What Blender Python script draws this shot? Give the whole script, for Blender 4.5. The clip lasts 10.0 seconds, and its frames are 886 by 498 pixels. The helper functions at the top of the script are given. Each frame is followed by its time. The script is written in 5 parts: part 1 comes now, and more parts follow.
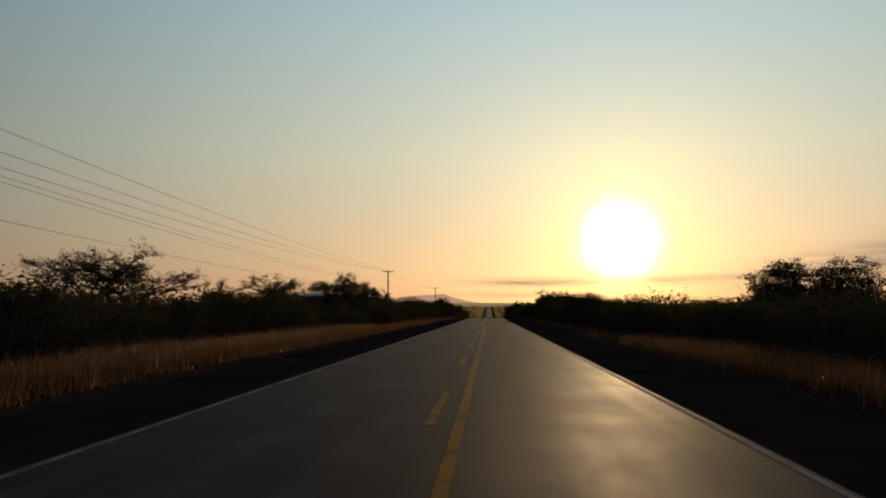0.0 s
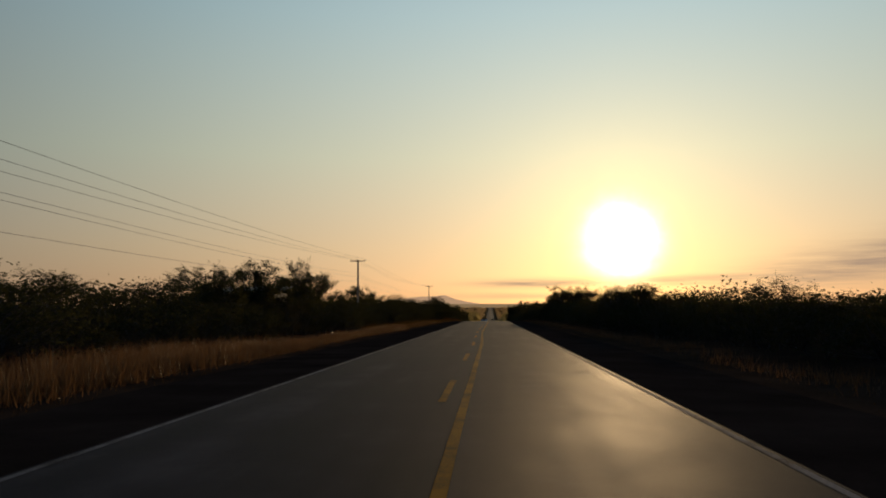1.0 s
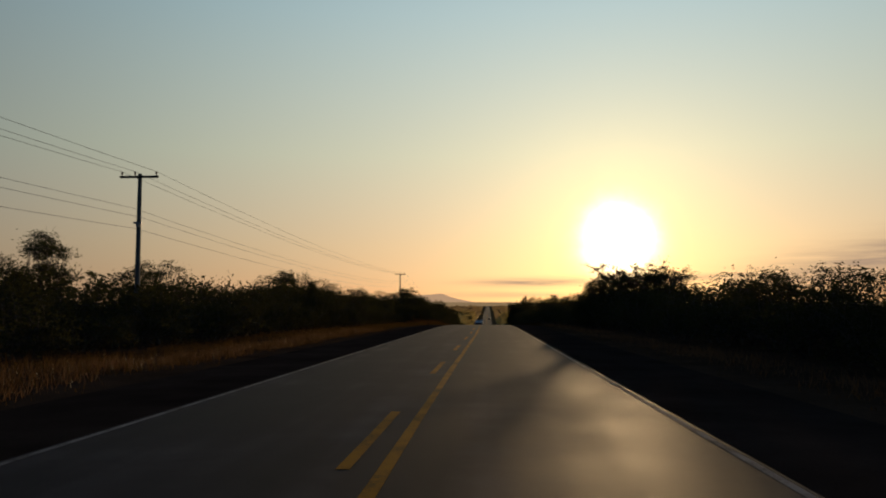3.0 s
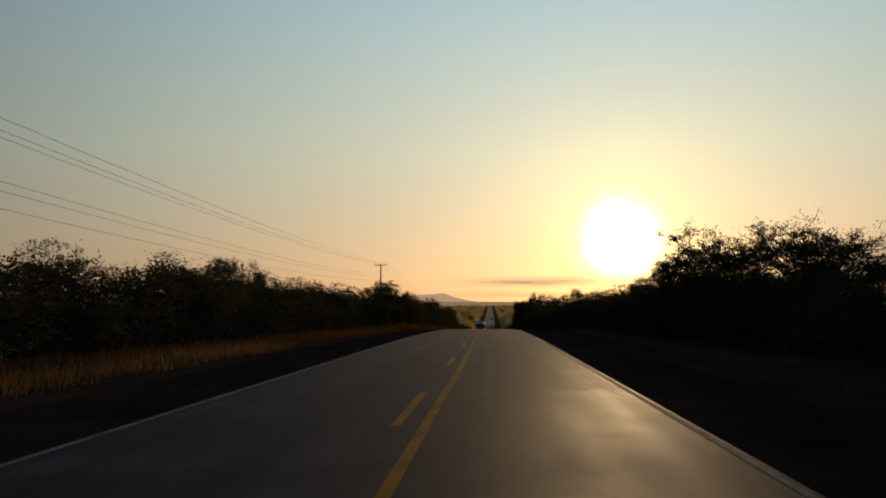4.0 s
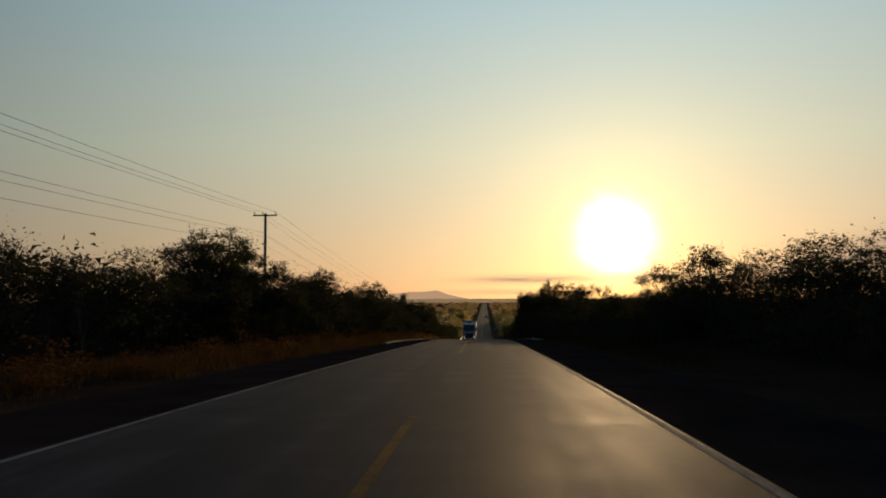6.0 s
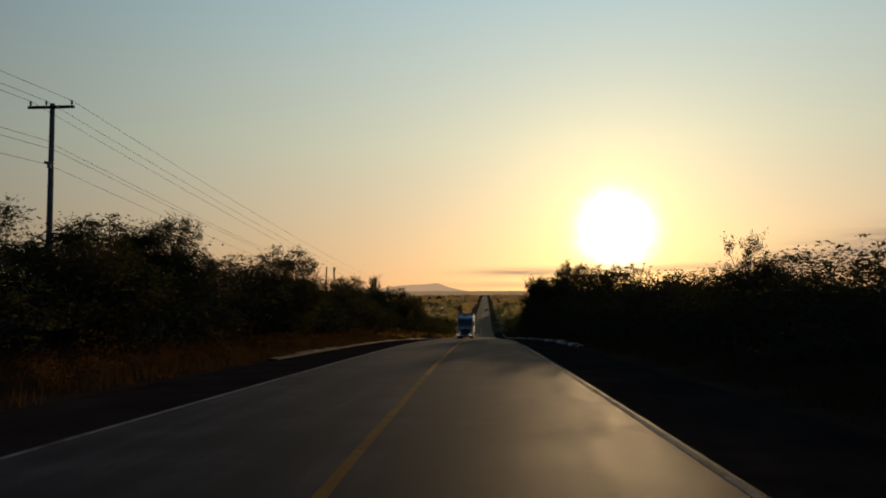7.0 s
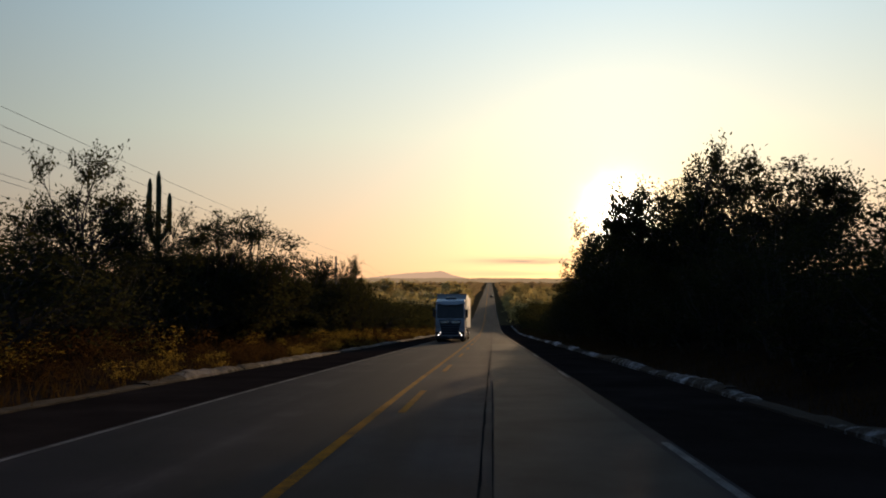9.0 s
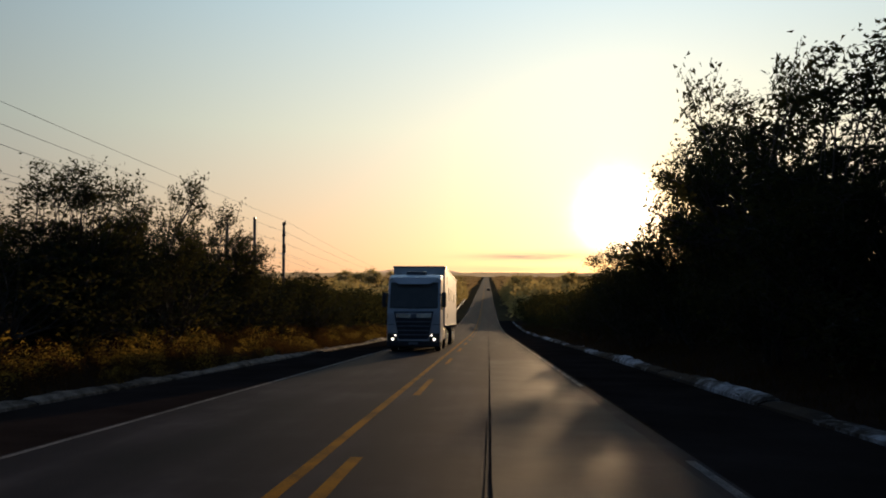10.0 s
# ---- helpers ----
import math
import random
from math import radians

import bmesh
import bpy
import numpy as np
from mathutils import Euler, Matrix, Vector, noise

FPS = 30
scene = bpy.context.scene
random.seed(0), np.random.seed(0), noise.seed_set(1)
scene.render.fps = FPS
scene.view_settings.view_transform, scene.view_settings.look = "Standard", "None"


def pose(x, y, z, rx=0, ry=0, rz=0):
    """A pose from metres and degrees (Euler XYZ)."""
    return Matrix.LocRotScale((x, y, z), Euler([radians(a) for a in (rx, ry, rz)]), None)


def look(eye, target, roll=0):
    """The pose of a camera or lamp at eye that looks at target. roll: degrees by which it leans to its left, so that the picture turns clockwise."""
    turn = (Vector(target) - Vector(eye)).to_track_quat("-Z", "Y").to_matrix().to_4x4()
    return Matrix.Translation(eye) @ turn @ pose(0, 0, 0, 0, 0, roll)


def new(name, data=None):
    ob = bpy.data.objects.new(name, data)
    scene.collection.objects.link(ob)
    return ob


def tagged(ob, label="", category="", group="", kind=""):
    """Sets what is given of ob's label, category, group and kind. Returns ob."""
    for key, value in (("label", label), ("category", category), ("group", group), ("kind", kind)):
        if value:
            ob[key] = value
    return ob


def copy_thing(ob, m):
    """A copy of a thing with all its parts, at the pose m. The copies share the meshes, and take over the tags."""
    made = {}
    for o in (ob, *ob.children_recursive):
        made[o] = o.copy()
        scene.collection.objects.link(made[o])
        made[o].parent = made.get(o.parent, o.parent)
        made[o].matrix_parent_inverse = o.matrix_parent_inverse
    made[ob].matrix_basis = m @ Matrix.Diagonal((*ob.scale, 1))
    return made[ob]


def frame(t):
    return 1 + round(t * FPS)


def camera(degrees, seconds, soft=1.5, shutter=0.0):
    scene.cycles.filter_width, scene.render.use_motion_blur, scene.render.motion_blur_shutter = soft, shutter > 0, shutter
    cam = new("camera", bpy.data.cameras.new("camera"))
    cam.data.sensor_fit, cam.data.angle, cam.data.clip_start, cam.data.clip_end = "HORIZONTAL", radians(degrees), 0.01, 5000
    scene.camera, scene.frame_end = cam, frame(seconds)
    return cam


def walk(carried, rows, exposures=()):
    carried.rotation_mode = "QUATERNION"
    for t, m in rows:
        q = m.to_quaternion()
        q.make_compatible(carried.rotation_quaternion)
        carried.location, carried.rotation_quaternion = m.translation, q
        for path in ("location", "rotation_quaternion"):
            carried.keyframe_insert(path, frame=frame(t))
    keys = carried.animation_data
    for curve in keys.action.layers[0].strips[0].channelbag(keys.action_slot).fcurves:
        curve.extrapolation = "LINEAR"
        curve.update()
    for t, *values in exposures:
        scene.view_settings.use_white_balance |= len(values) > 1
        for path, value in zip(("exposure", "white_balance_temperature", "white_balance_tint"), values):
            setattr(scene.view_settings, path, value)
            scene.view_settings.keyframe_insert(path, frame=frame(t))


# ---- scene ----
# One straight two-lane road runs along +y; x = 0 is its middle. Metres, z up.
# ---- ground profile along the road ----
SLOPES = [(-600, 0.0), (-60, -0.006), (0, -0.0095), (150, -0.0095), (200, -0.030), (240, -0.036), (285, -0.056),
          (372, -0.056), (470, 0.0), (560, 0.0105), (1500, 0.0105), (1750, 0.0), (6000, 0.0)]


def slope_at(y):
    for (a, s), (b, u) in zip(SLOPES, SLOPES[1:]):
        if y <= b:
            return s + (u - s) * max(0.0, y - a) / (b - a)
    return 0.0


Y0 = -600
ZTAB = [0.0]
for k in range(Y0, 5200):
    ZTAB.append(ZTAB[-1] + slope_at(k + 0.5))
ZREF = ZTAB[-Y0]


def road_z(y):
    k = min(max(y - Y0, 0), len(ZTAB) - 2)
    i = int(k)
    return ZTAB[i] + (ZTAB[i + 1] - ZTAB[i]) * (k - i) - ZREF


# ---- camera: seconds, offset from the road's middle, pitch, roll, yaw ----
SPEED = 29.5


def eye_height(t):
    table = [(0, 1.43), (2.5, 1.415), (4, 1.425), (5, 1.415), (6.5, 1.38), (8, 1.43), (9, 1.43), (9.5, 1.41), (10, 1.41)]
    for (a, s), (b, u) in zip(table, table[1:]):
        if t <= b:
            return s + (u - s) * (t - a) / (b - a)


cam = camera(60.0, 10.0, soft=1.9)
ROWS = [
    (0.0, 0.71, 4.12, 0.0, 3.46), (0.5, 0.71, 4.25, 0.3, 3.38), (1.0, 0.73, 4.22, 0.3, 3.56), (1.5, 0.80, 4.20, 0.1, 3.46),
    (2.0, 0.92, 4.12, -0.1, 3.28), (2.5, 1.02, 4.12, 0.0, 3.26), (4.0, 1.06, 4.10, 0.2, 3.55), (4.5, 1.08, 4.10, 0.0, 3.52),
    (5.0, 1.12, 4.06, 0.2, 3.30), (6.5, 1.30, 3.70, 0.3, 3.10), (7.0, 1.40, 3.38, 0.3, 3.18), (7.5, 1.46, 3.17, 0.0, 3.05),
    (8.0, 1.47, 3.00, 0.0, 3.10), (8.5, 1.46, 2.84, 0.0, 3.42), (9.0, 1.45, 2.52, 0.0, 3.53), (9.5, 1.45, 2.26, 0.0, 3.46),
    (10.0, 1.45, 2.18, 0.0, 3.30),
]
EXPOSURES = [(0.0, 0.0, 6500, 10), (8.0, 0.0, 6500, 10), (8.8, 0.42, 6250, 15), (9.2, 0.45, 6200, 15), (9.7, 0.48, 6300, 15), (10.0, 0.5, 6300, 15)]
walk(cam, [(t, pose(x, SPEED * t, road_z(SPEED * t) + eye_height(t), 90 + p, r, w)) for t, x, p, r, w in ROWS], EXPOSURES)

# ---- light: a low sun ahead, slightly to one side of the road ----
SUN_AZ = radians(9.6)     # clockwise from +y
SUN_EL = radians(4.7)
SUN_DIR = Vector((math.sin(SUN_AZ) * math.cos(SUN_EL), math.cos(SUN_AZ) * math.cos(SUN_EL), math.sin(SUN_EL)))
sun_data = bpy.data.lights.new("sun", "SUN")
sun_data.energy, sun_data.angle, sun_data.color = 2.0, radians(0.53), (1.0, 0.66, 0.33)
sun = new("sun", sun_data)
sun.matrix_world = look((0, 0, 60), Vector((0, 0, 60)) - SUN_DIR)

SKY_STRENGTH = 0.022
world = bpy.data.worlds.new("world")
scene.world = world
world.use_nodes = True


def nodes_of(tree):
    tree.nodes.clear()

    def add(kind, **inputs):
        n = tree.nodes.new(kind)
        for key, value in inputs.items():
            if key.startswith("i_"):
                sock = n.inputs[int(key[2:])]
            elif key in n.inputs:
                sock = n.inputs[key]
            else:
                sock = None
            if sock is None:
                raise KeyError(key)
            if isinstance(value, bpy.types.NodeSocket):
                tree.links.new(value, sock)
            else:
                sock.default_value = value
        return n

    def calc(op, a, b=0.0, c=0.0):
        n = tree.nodes.new("ShaderNodeMath")
        n.operation = op
        for k, v in enumerate((a, b, c)):
            if isinstance(v, bpy.types.NodeSocket):
                tree.links.new(v, n.inputs[k])
            else:
                n.inputs[k].default_value = v
        return n.outputs[0]

    def ramp(fac, *stops):
        n = tree.nodes.new("ShaderNodeValToRGB")
        els = n.color_ramp.elements
        while len(els) < len(stops):
            els.new(0.5)
        for e, (p, c) in zip(els, stops):
            e.position, e.color = p, (*c, 1) if len(c) == 3 else c
        tree.links.new(fac, n.inputs[0])
        return n.outputs[0]

    def mix(fac, a, b, how="MIX"):
        n = tree.nodes.new("ShaderNodeMix")
        n.data_type, n.blend_type = "RGBA", how
        for k, v in ((0, fac), (6, a), (7, b)):
            if isinstance(v, bpy.types.NodeSocket):
                tree.links.new(v, n.inputs[k])
            else:
                n.inputs[k].default_value = v if k == 0 else (*v, 1)
        return n.outputs[2]

    return add, calc, ramp, mix


def build_sky():
    tree = world.node_tree
    add, calc, ramp, mix = nodes_of(tree)
    sky = add("ShaderNodeTexSky")
    sky.sky_type, sky.sun_disc = "NISHITA", False
    sky.sun_elevation, sky.sun_rotation = SUN_EL, SUN_AZ
    sky.air_density, sky.dust_density, sky.ozone_density = 1.0, 1.0, 3.0
    way = add("ShaderNodeTexCoord").outputs["Generated"]
    dot = add("ShaderNodeVectorMath", i_0=way, i_1=SUN_DIR)
    dot.operation = "DOT_PRODUCT"
    ang = calc("MULTIPLY", calc("ARCCOSINE", calc("MINIMUM", dot.outputs["Value"], 1.0)), 57.2958)
    # noise frays the sun glow's edge, imitating bloom in the sky colour
    fray = add("ShaderNodeTexNoise", Vector=way, Scale=26.0, Detail=3.0, Roughness=0.6).outputs[0]
    near = calc("ADD", ang, calc("MULTIPLY", calc("SUBTRACT", fray, 0.5), 1.1))
    # the sun's aureole in dusty air: blinding core, yellow ring, wide warm veil
    core = calc("MULTIPLY", calc("EXPONENT", calc("MULTIPLY", calc("POWER", calc("ABSOLUTE", calc("DIVIDE", near, 1.78)), 2.0), -1.0)), 6.0)
    ring = calc("MULTIPLY", calc("EXPONENT", calc("MULTIPLY", calc("DIVIDE", near, 4.0), -1.0)), 0.8)
    veil = calc("MULTIPLY", calc("EXPONENT", calc("MULTIPLY", calc("POWER", calc("DIVIDE", ang, 48.0), 2.0), -1.0)), 0.85)

    def tint(value, colour):
        n = add("ShaderNodeVectorMath", i_0=colour)
        n.operation = "SCALE"
        tree.links.new(value, n.inputs["Scale"])
        return n.outputs[0]

    # the veil is peach low down and blue-grey higher up
    height = add("ShaderNodeSeparateXYZ", Vector=way).outputs[2]
    hue = ramp(calc("MAXIMUM", height, 0.0), (0.0, (0.82, 0.41, 0.18)), (0.075, (0.82, 0.53, 0.26)), (0.19, (0.73, 0.68, 0.44)), (0.36, (0.55, 0.68, 0.65)), (0.62, (0.30, 0.50, 0.72)), (0.9, (0.20, 0.40, 0.78)))
    # away from the sun the low sky turns from peach to a greyer yellow
    side = mix(calc("MINIMUM", calc("DIVIDE", ang, 36.0), 1.0), (1.04, 1.0, 0.97), (0.95, 1.0, 0.97))
    hue = mix(1.0, hue, side, "MULTIPLY")
    veiled = mix(1.0, mix(1.0, hue, tint(veil, (1, 1, 1)), "MULTIPLY"), (0.012, 0.023, 0.046), "ADD")
    glow = mix(1.0, mix(1.0, tint(core, (1, 0.93, 0.75)), tint(ring, (1, 0.74, 0.14)), "ADD"), veiled, "ADD")
    # thin streaks of cloud low over the horizon
    flat = add("ShaderNodeMapping", Vector=way, Scale=(9.0, 9.0, 150.0), Location=(0.3, 0.0, 0.0)).outputs[0]
    streak = add("ShaderNodeTexNoise", Vector=flat, Scale=1.0, Detail=5.0, Roughness=0.6).outputs[0]
    split = add("ShaderNodeSeparateXYZ", Vector=way)
    across = calc("DIVIDE", split.outputs[0], calc("MAXIMUM", split.outputs[1], 0.05))

    def bank_of_cloud(u, wide, v, tall, rise, amount):
        du = calc("POWER", calc("ABSOLUTE", calc("DIVIDE", calc("SUBTRACT", across, u), wide)), 2.0)
        middle = calc("MULTIPLY_ADD", calc("SUBTRACT", across, u), rise, v)
        dv = calc("POWER", calc("ABSOLUTE", calc("DIVIDE", calc("SUBTRACT", height, middle), tall)), 2.0)
        soft = calc("EXPONENT", calc("MULTIPLY", calc("ADD", du, dv), -1.0))
        return calc("MULTIPLY", soft, amount)

    wisps = calc("ADD", calc("ADD", bank_of_cloud(0.05, 0.075, 0.027, 0.0055, 0.0, 0.75), bank_of_cloud(0.03, 0.10, 0.012, 0.004, 0.0, 0.4)),
                 calc("ADD", bank_of_cloud(0.52, 0.22, 0.056, 0.024, 0.16, 0.95), bank_of_cloud(0.22, 0.16, 0.030, 0.006, 0.0, 0.5)))
    cloud = calc("MULTIPLY", ramp(streak, (0.34, (0.4, 0.4, 0.4)), (0.62, (1, 1, 1))), wisps)
    air = mix(1.0, tint(calc("ADD", SKY_STRENGTH, 0.0), (1, 1, 1)), sky.outputs[0], "MULTIPLY")
    whole = mix(cloud, mix(1.0, air, glow, "ADD"), (0.38, 0.265, 0.19))
    out = add("ShaderNodeOutputWorld")
    bg = add("ShaderNodeBackground", Color=whole, Strength=1.0)
    tree.links.new(bg.outputs[0], out.inputs[0])


build_sky()


# ---- materials ----
def material(name):
    m = bpy.data.materials.new(name)
    m.use_nodes = True
    return m


def surface(name, dark, light, scale=3.0, rough=0.8, bump=0.2, fine=40.0, metal=0.0, spec=0.5, per_object=0.0, bump_dist=0.02):
    """Two scales of noise between two colours, with relief."""
    m = material(name)
    t = m.node_tree
    add, calc, ramp, mix = nodes_of(t)
    co = add("ShaderNodeTexCoord").outputs["Object"]
    big = add("ShaderNodeTexNoise", Vector=co, Scale=scale, Detail=5.0, Roughness=0.6).outputs[0]
    small = add("ShaderNodeTexNoise", Vector=co, Scale=fine, Detail=3.0, Roughness=0.7).outputs[0]
    f = calc("ADD", calc("MULTIPLY", big, 0.65), calc("MULTIPLY", small, 0.35))
    if per_object:
        rnd = add("ShaderNodeObjectInfo").outputs["Random"]
        f = calc("ADD", f, calc("MULTIPLY", calc("SUBTRACT", rnd, 0.5), per_object))
    col = ramp(f, (0.32, dark), (0.68, light))
    b = add("ShaderNodeBump", Strength=bump, Distance=bump_dist, Height=f)
    p = add("ShaderNodeBsdfPrincipled", **{"Base Color": col, "Roughness": rough, "Metallic": metal, "Specular IOR Level": spec, "Normal": b.outputs[0]})
    out = add("ShaderNodeOutputMaterial")
    t.links.new(p.outputs[0], out.inputs[0])
    return m


def leafy(name, dark, light, through_colour, share=0.45, gloss=0.0, rough=0.6):
    """Thin leaves: diffuse, a little gloss, light coming through."""
    m = material(name)
    t = m.node_tree
    add, calc, ramp, mix = nodes_of(t)
    rnd = add("ShaderNodeNewGeometry").outputs["Random Per Island"]
    own = add("ShaderNodeObjectInfo").outputs["Random"]
    f = calc("ADD", calc("MULTIPLY", rnd, 0.7), calc("MULTIPLY", own, 0.3))
    col = ramp(f, (0.1, dark), (0.9, light))
    tr = mix(f, through_colour, tuple(min(1, c * 1.5) for c in through_colour))
    p = add("ShaderNodeBsdfPrincipled", **{"Base Color": col, "Roughness": rough, "Specular IOR Level": gloss})
    s = add("ShaderNodeBsdfTranslucent", Color=tr)
    x = add("ShaderNodeMixShader", Fac=share)
    t.links.new(p.outputs[0], x.inputs[1])
    t.links.new(s.outputs[0], x.inputs[2])
    out = add("ShaderNodeOutputMaterial")
    t.links.new(x.outputs[0], out.inputs[0])
    return m


TRUCK_WHITE = surface("white_truck_paint", (0.60, 0.585, 0.56), (0.78, 0.765, 0.74), 1.2, 0.3, 0.02, 30)
PANEL_WHITE = surface("white_trailer_panel", (0.6, 0.58, 0.54), (0.76, 0.74, 0.7), 0.8, 0.45, 0.05, 30)
RUBBER = surface("rubber", (0.012, 0.012, 0.012), (0.03, 0.03, 0.03), 8, 0.85, 0.3, 60)
BLACK_PLASTIC = surface("black_plastic", (0.03, 0.029, 0.028), (0.07, 0.066, 0.062), 4, 0.55, 0.1, 60)
# the warm, lighter base colour stands in for sky reflected in the glass
DARK_GLASS = surface("windscreen_sky_tone", (0.10, 0.09, 0.072), (0.14, 0.128, 0.10), 2, 0.1, 0.0, 20)
CHROME = surface("chrome", (0.5, 0.5, 0.5), (0.7, 0.7, 0.7), 3, 0.2, 0.0, 20, metal=1.0)
CAR_RED = surface("dark_car_paint", (0.03, 0.025, 0.025), (0.05, 0.045, 0.045), 2, 0.3, 0.0, 30)
NAVY = surface("dark_blue_paint", (0.02, 0.028, 0.05), (0.04, 0.052, 0.085), 2, 0.35, 0.0, 30)
BAR_GREY = surface("grey_lettering", (0.2, 0.2, 0.22), (0.3, 0.3, 0.32), 4, 0.5, 0.0, 30)
TAR = surface("tar_seal", (0.008, 0.008, 0.008), (0.03, 0.028, 0.027), 1.2, 1.0, 0.2, 40, spec=0.0)
PATCH = surface("patched_asphalt", (0.018, 0.0172, 0.018), (0.05, 0.047, 0.049), 0.8, 0.6, 0.4, 65, spec=0.012)


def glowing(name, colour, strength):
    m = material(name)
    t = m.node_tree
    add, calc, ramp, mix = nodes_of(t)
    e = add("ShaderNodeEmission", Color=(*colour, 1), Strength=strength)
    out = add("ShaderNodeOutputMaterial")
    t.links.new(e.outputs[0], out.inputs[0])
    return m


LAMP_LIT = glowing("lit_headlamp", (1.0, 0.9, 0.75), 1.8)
# haze painted as flat emission on the two backdrops, which are no lamps
FAR_HILL = glowing("far_hill_haze_glow", (0.46, 0.29, 0.17), 1.0)
FAR_RIDGE = glowing("far_ridge_haze_glow", (0.25, 0.165, 0.085), 1.0)
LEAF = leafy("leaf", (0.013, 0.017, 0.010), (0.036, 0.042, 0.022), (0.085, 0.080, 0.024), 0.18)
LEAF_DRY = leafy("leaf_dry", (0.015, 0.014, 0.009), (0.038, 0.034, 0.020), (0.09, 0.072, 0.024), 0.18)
GRASS = leafy("dry_grass", (0.020, 0.011, 0.007), (0.056, 0.031, 0.018), (0.17, 0.092, 0.042), 0.30, 0.06, 0.5)
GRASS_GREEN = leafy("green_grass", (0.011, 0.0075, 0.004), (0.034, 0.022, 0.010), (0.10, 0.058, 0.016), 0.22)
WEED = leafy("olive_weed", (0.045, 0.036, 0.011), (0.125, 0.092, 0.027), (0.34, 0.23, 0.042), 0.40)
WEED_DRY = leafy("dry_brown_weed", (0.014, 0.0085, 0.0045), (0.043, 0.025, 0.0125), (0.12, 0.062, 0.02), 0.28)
# distance haze painted into the leaf colours: paler and warmer for far plants
LEAF_HAZED = leafy("valley_leaf_hazed", (0.085, 0.078, 0.040), (0.16, 0.145, 0.075), (0.52, 0.40, 0.15), 0.5)
SCRUB_HAZED = leafy("far_scrub_hazed", (0.12, 0.095, 0.056), (0.24, 0.185, 0.11), (0.55, 0.39, 0.19), 0.5)
BARK = surface("bark", (0.03, 0.022, 0.017), (0.085, 0.066, 0.052), 9, 0.9, 0.6, 60)
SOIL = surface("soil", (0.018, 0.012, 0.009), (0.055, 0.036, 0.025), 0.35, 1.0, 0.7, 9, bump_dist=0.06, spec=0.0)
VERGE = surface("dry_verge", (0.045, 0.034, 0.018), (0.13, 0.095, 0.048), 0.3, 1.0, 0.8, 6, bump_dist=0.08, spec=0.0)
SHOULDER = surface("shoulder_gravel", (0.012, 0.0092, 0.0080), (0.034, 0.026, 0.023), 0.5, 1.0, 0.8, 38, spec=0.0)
CONCRETE = surface("concrete", (0.10, 0.088, 0.074), (0.19, 0.17, 0.145), 3, 0.85, 0.3, 50)


def kerb_material(name, soil, dull, pale, cover):
    """Cast concrete with old paint, chipped, with soil washed over long stretches."""
    m = material(name)
    t = m.node_tree
    add, calc, ramp, mix = nodes_of(t)
    co = add("ShaderNodeNewGeometry").outputs["Position"]
    long = add("ShaderNodeTexNoise", Vector=co, Scale=0.16, Detail=3.0, Roughness=0.6).outputs[0]
    blot = add("ShaderNodeTexNoise", Vector=co, Scale=2.3, Detail=5.0, Roughness=0.65).outputs[0]
    chip = add("ShaderNodeTexNoise", Vector=co, Scale=17.0, Detail=4.0, Roughness=0.7).outputs[0]
    f = calc("ADD", calc("MULTIPLY", blot, 0.6), calc("MULTIPLY", chip, 0.4))
    paint = ramp(f, (0.36, dull), (0.62, pale))
    dirt = ramp(calc("ADD", calc("MULTIPLY", long, 0.7), calc("MULTIPLY", blot, 0.3)), (cover - 0.05, (1, 1, 1)), (cover + 0.06, (0, 0, 0)))
    bump = add("ShaderNodeBump", Strength=0.8, Distance=0.03, Height=f)
    p = add("ShaderNodeBsdfPrincipled", **{"Base Color": mix(dirt, paint, soil), "Roughness": 0.95, "Specular IOR Level": 0.1, "Normal": bump.outputs[0]})
    out = add("ShaderNodeOutputMaterial")
    t.links.new(p.outputs[0], out.inputs[0])
    return m


KERB_PAINT = kerb_material("whitewashed_concrete", (0.035, 0.027, 0.021), (0.13, 0.126, 0.13), (0.52, 0.55, 0.60), 0.54)
KERB_WORN = kerb_material("worn_whitewash", (0.03, 0.022, 0.016), (0.075, 0.060, 0.050), (0.24, 0.19, 0.155), 0.50)
# dusty concrete; its colours are also darkened to cut the low sun's streak
KERB_DUSTY_DIM = kerb_material("dusty_concrete_dimmed", (0.022, 0.016, 0.012), (0.028, 0.022, 0.018), (0.055, 0.044, 0.036), 0.50)
DEAD_WOOD = surface("dead_wood", (0.10, 0.085, 0.07), (0.24, 0.21, 0.18), 7, 0.9, 0.4, 50)
ROOF_METAL = surface("pale_metal_roof", (0.16, 0.14, 0.12), (0.30, 0.27, 0.235), 0.6, 0.6, 0.2, 20)
PLASTER = surface("plaster_wall", (0.22, 0.19, 0.15), (0.38, 0.33, 0.27), 0.7, 0.9, 0.2, 20)
STEEL = surface("galvanised_steel", (0.25, 0.25, 0.25), (0.4, 0.4, 0.4), 8, 0.5, 0.1, 60, metal=0.9)
WIRE = surface("wire", (0.09, 0.085, 0.08), (0.16, 0.15, 0.14), 3, 0.6, 0.0, 20)
CERAMIC = surface("ceramic", (0.16, 0.08, 0.05), (0.24, 0.13, 0.09), 8, 0.3, 0.0, 30)
CACTUS = surface("cactus_skin", (0.03, 0.05, 0.02), (0.08, 0.1, 0.045), 5, 0.7, 0.3, 30)


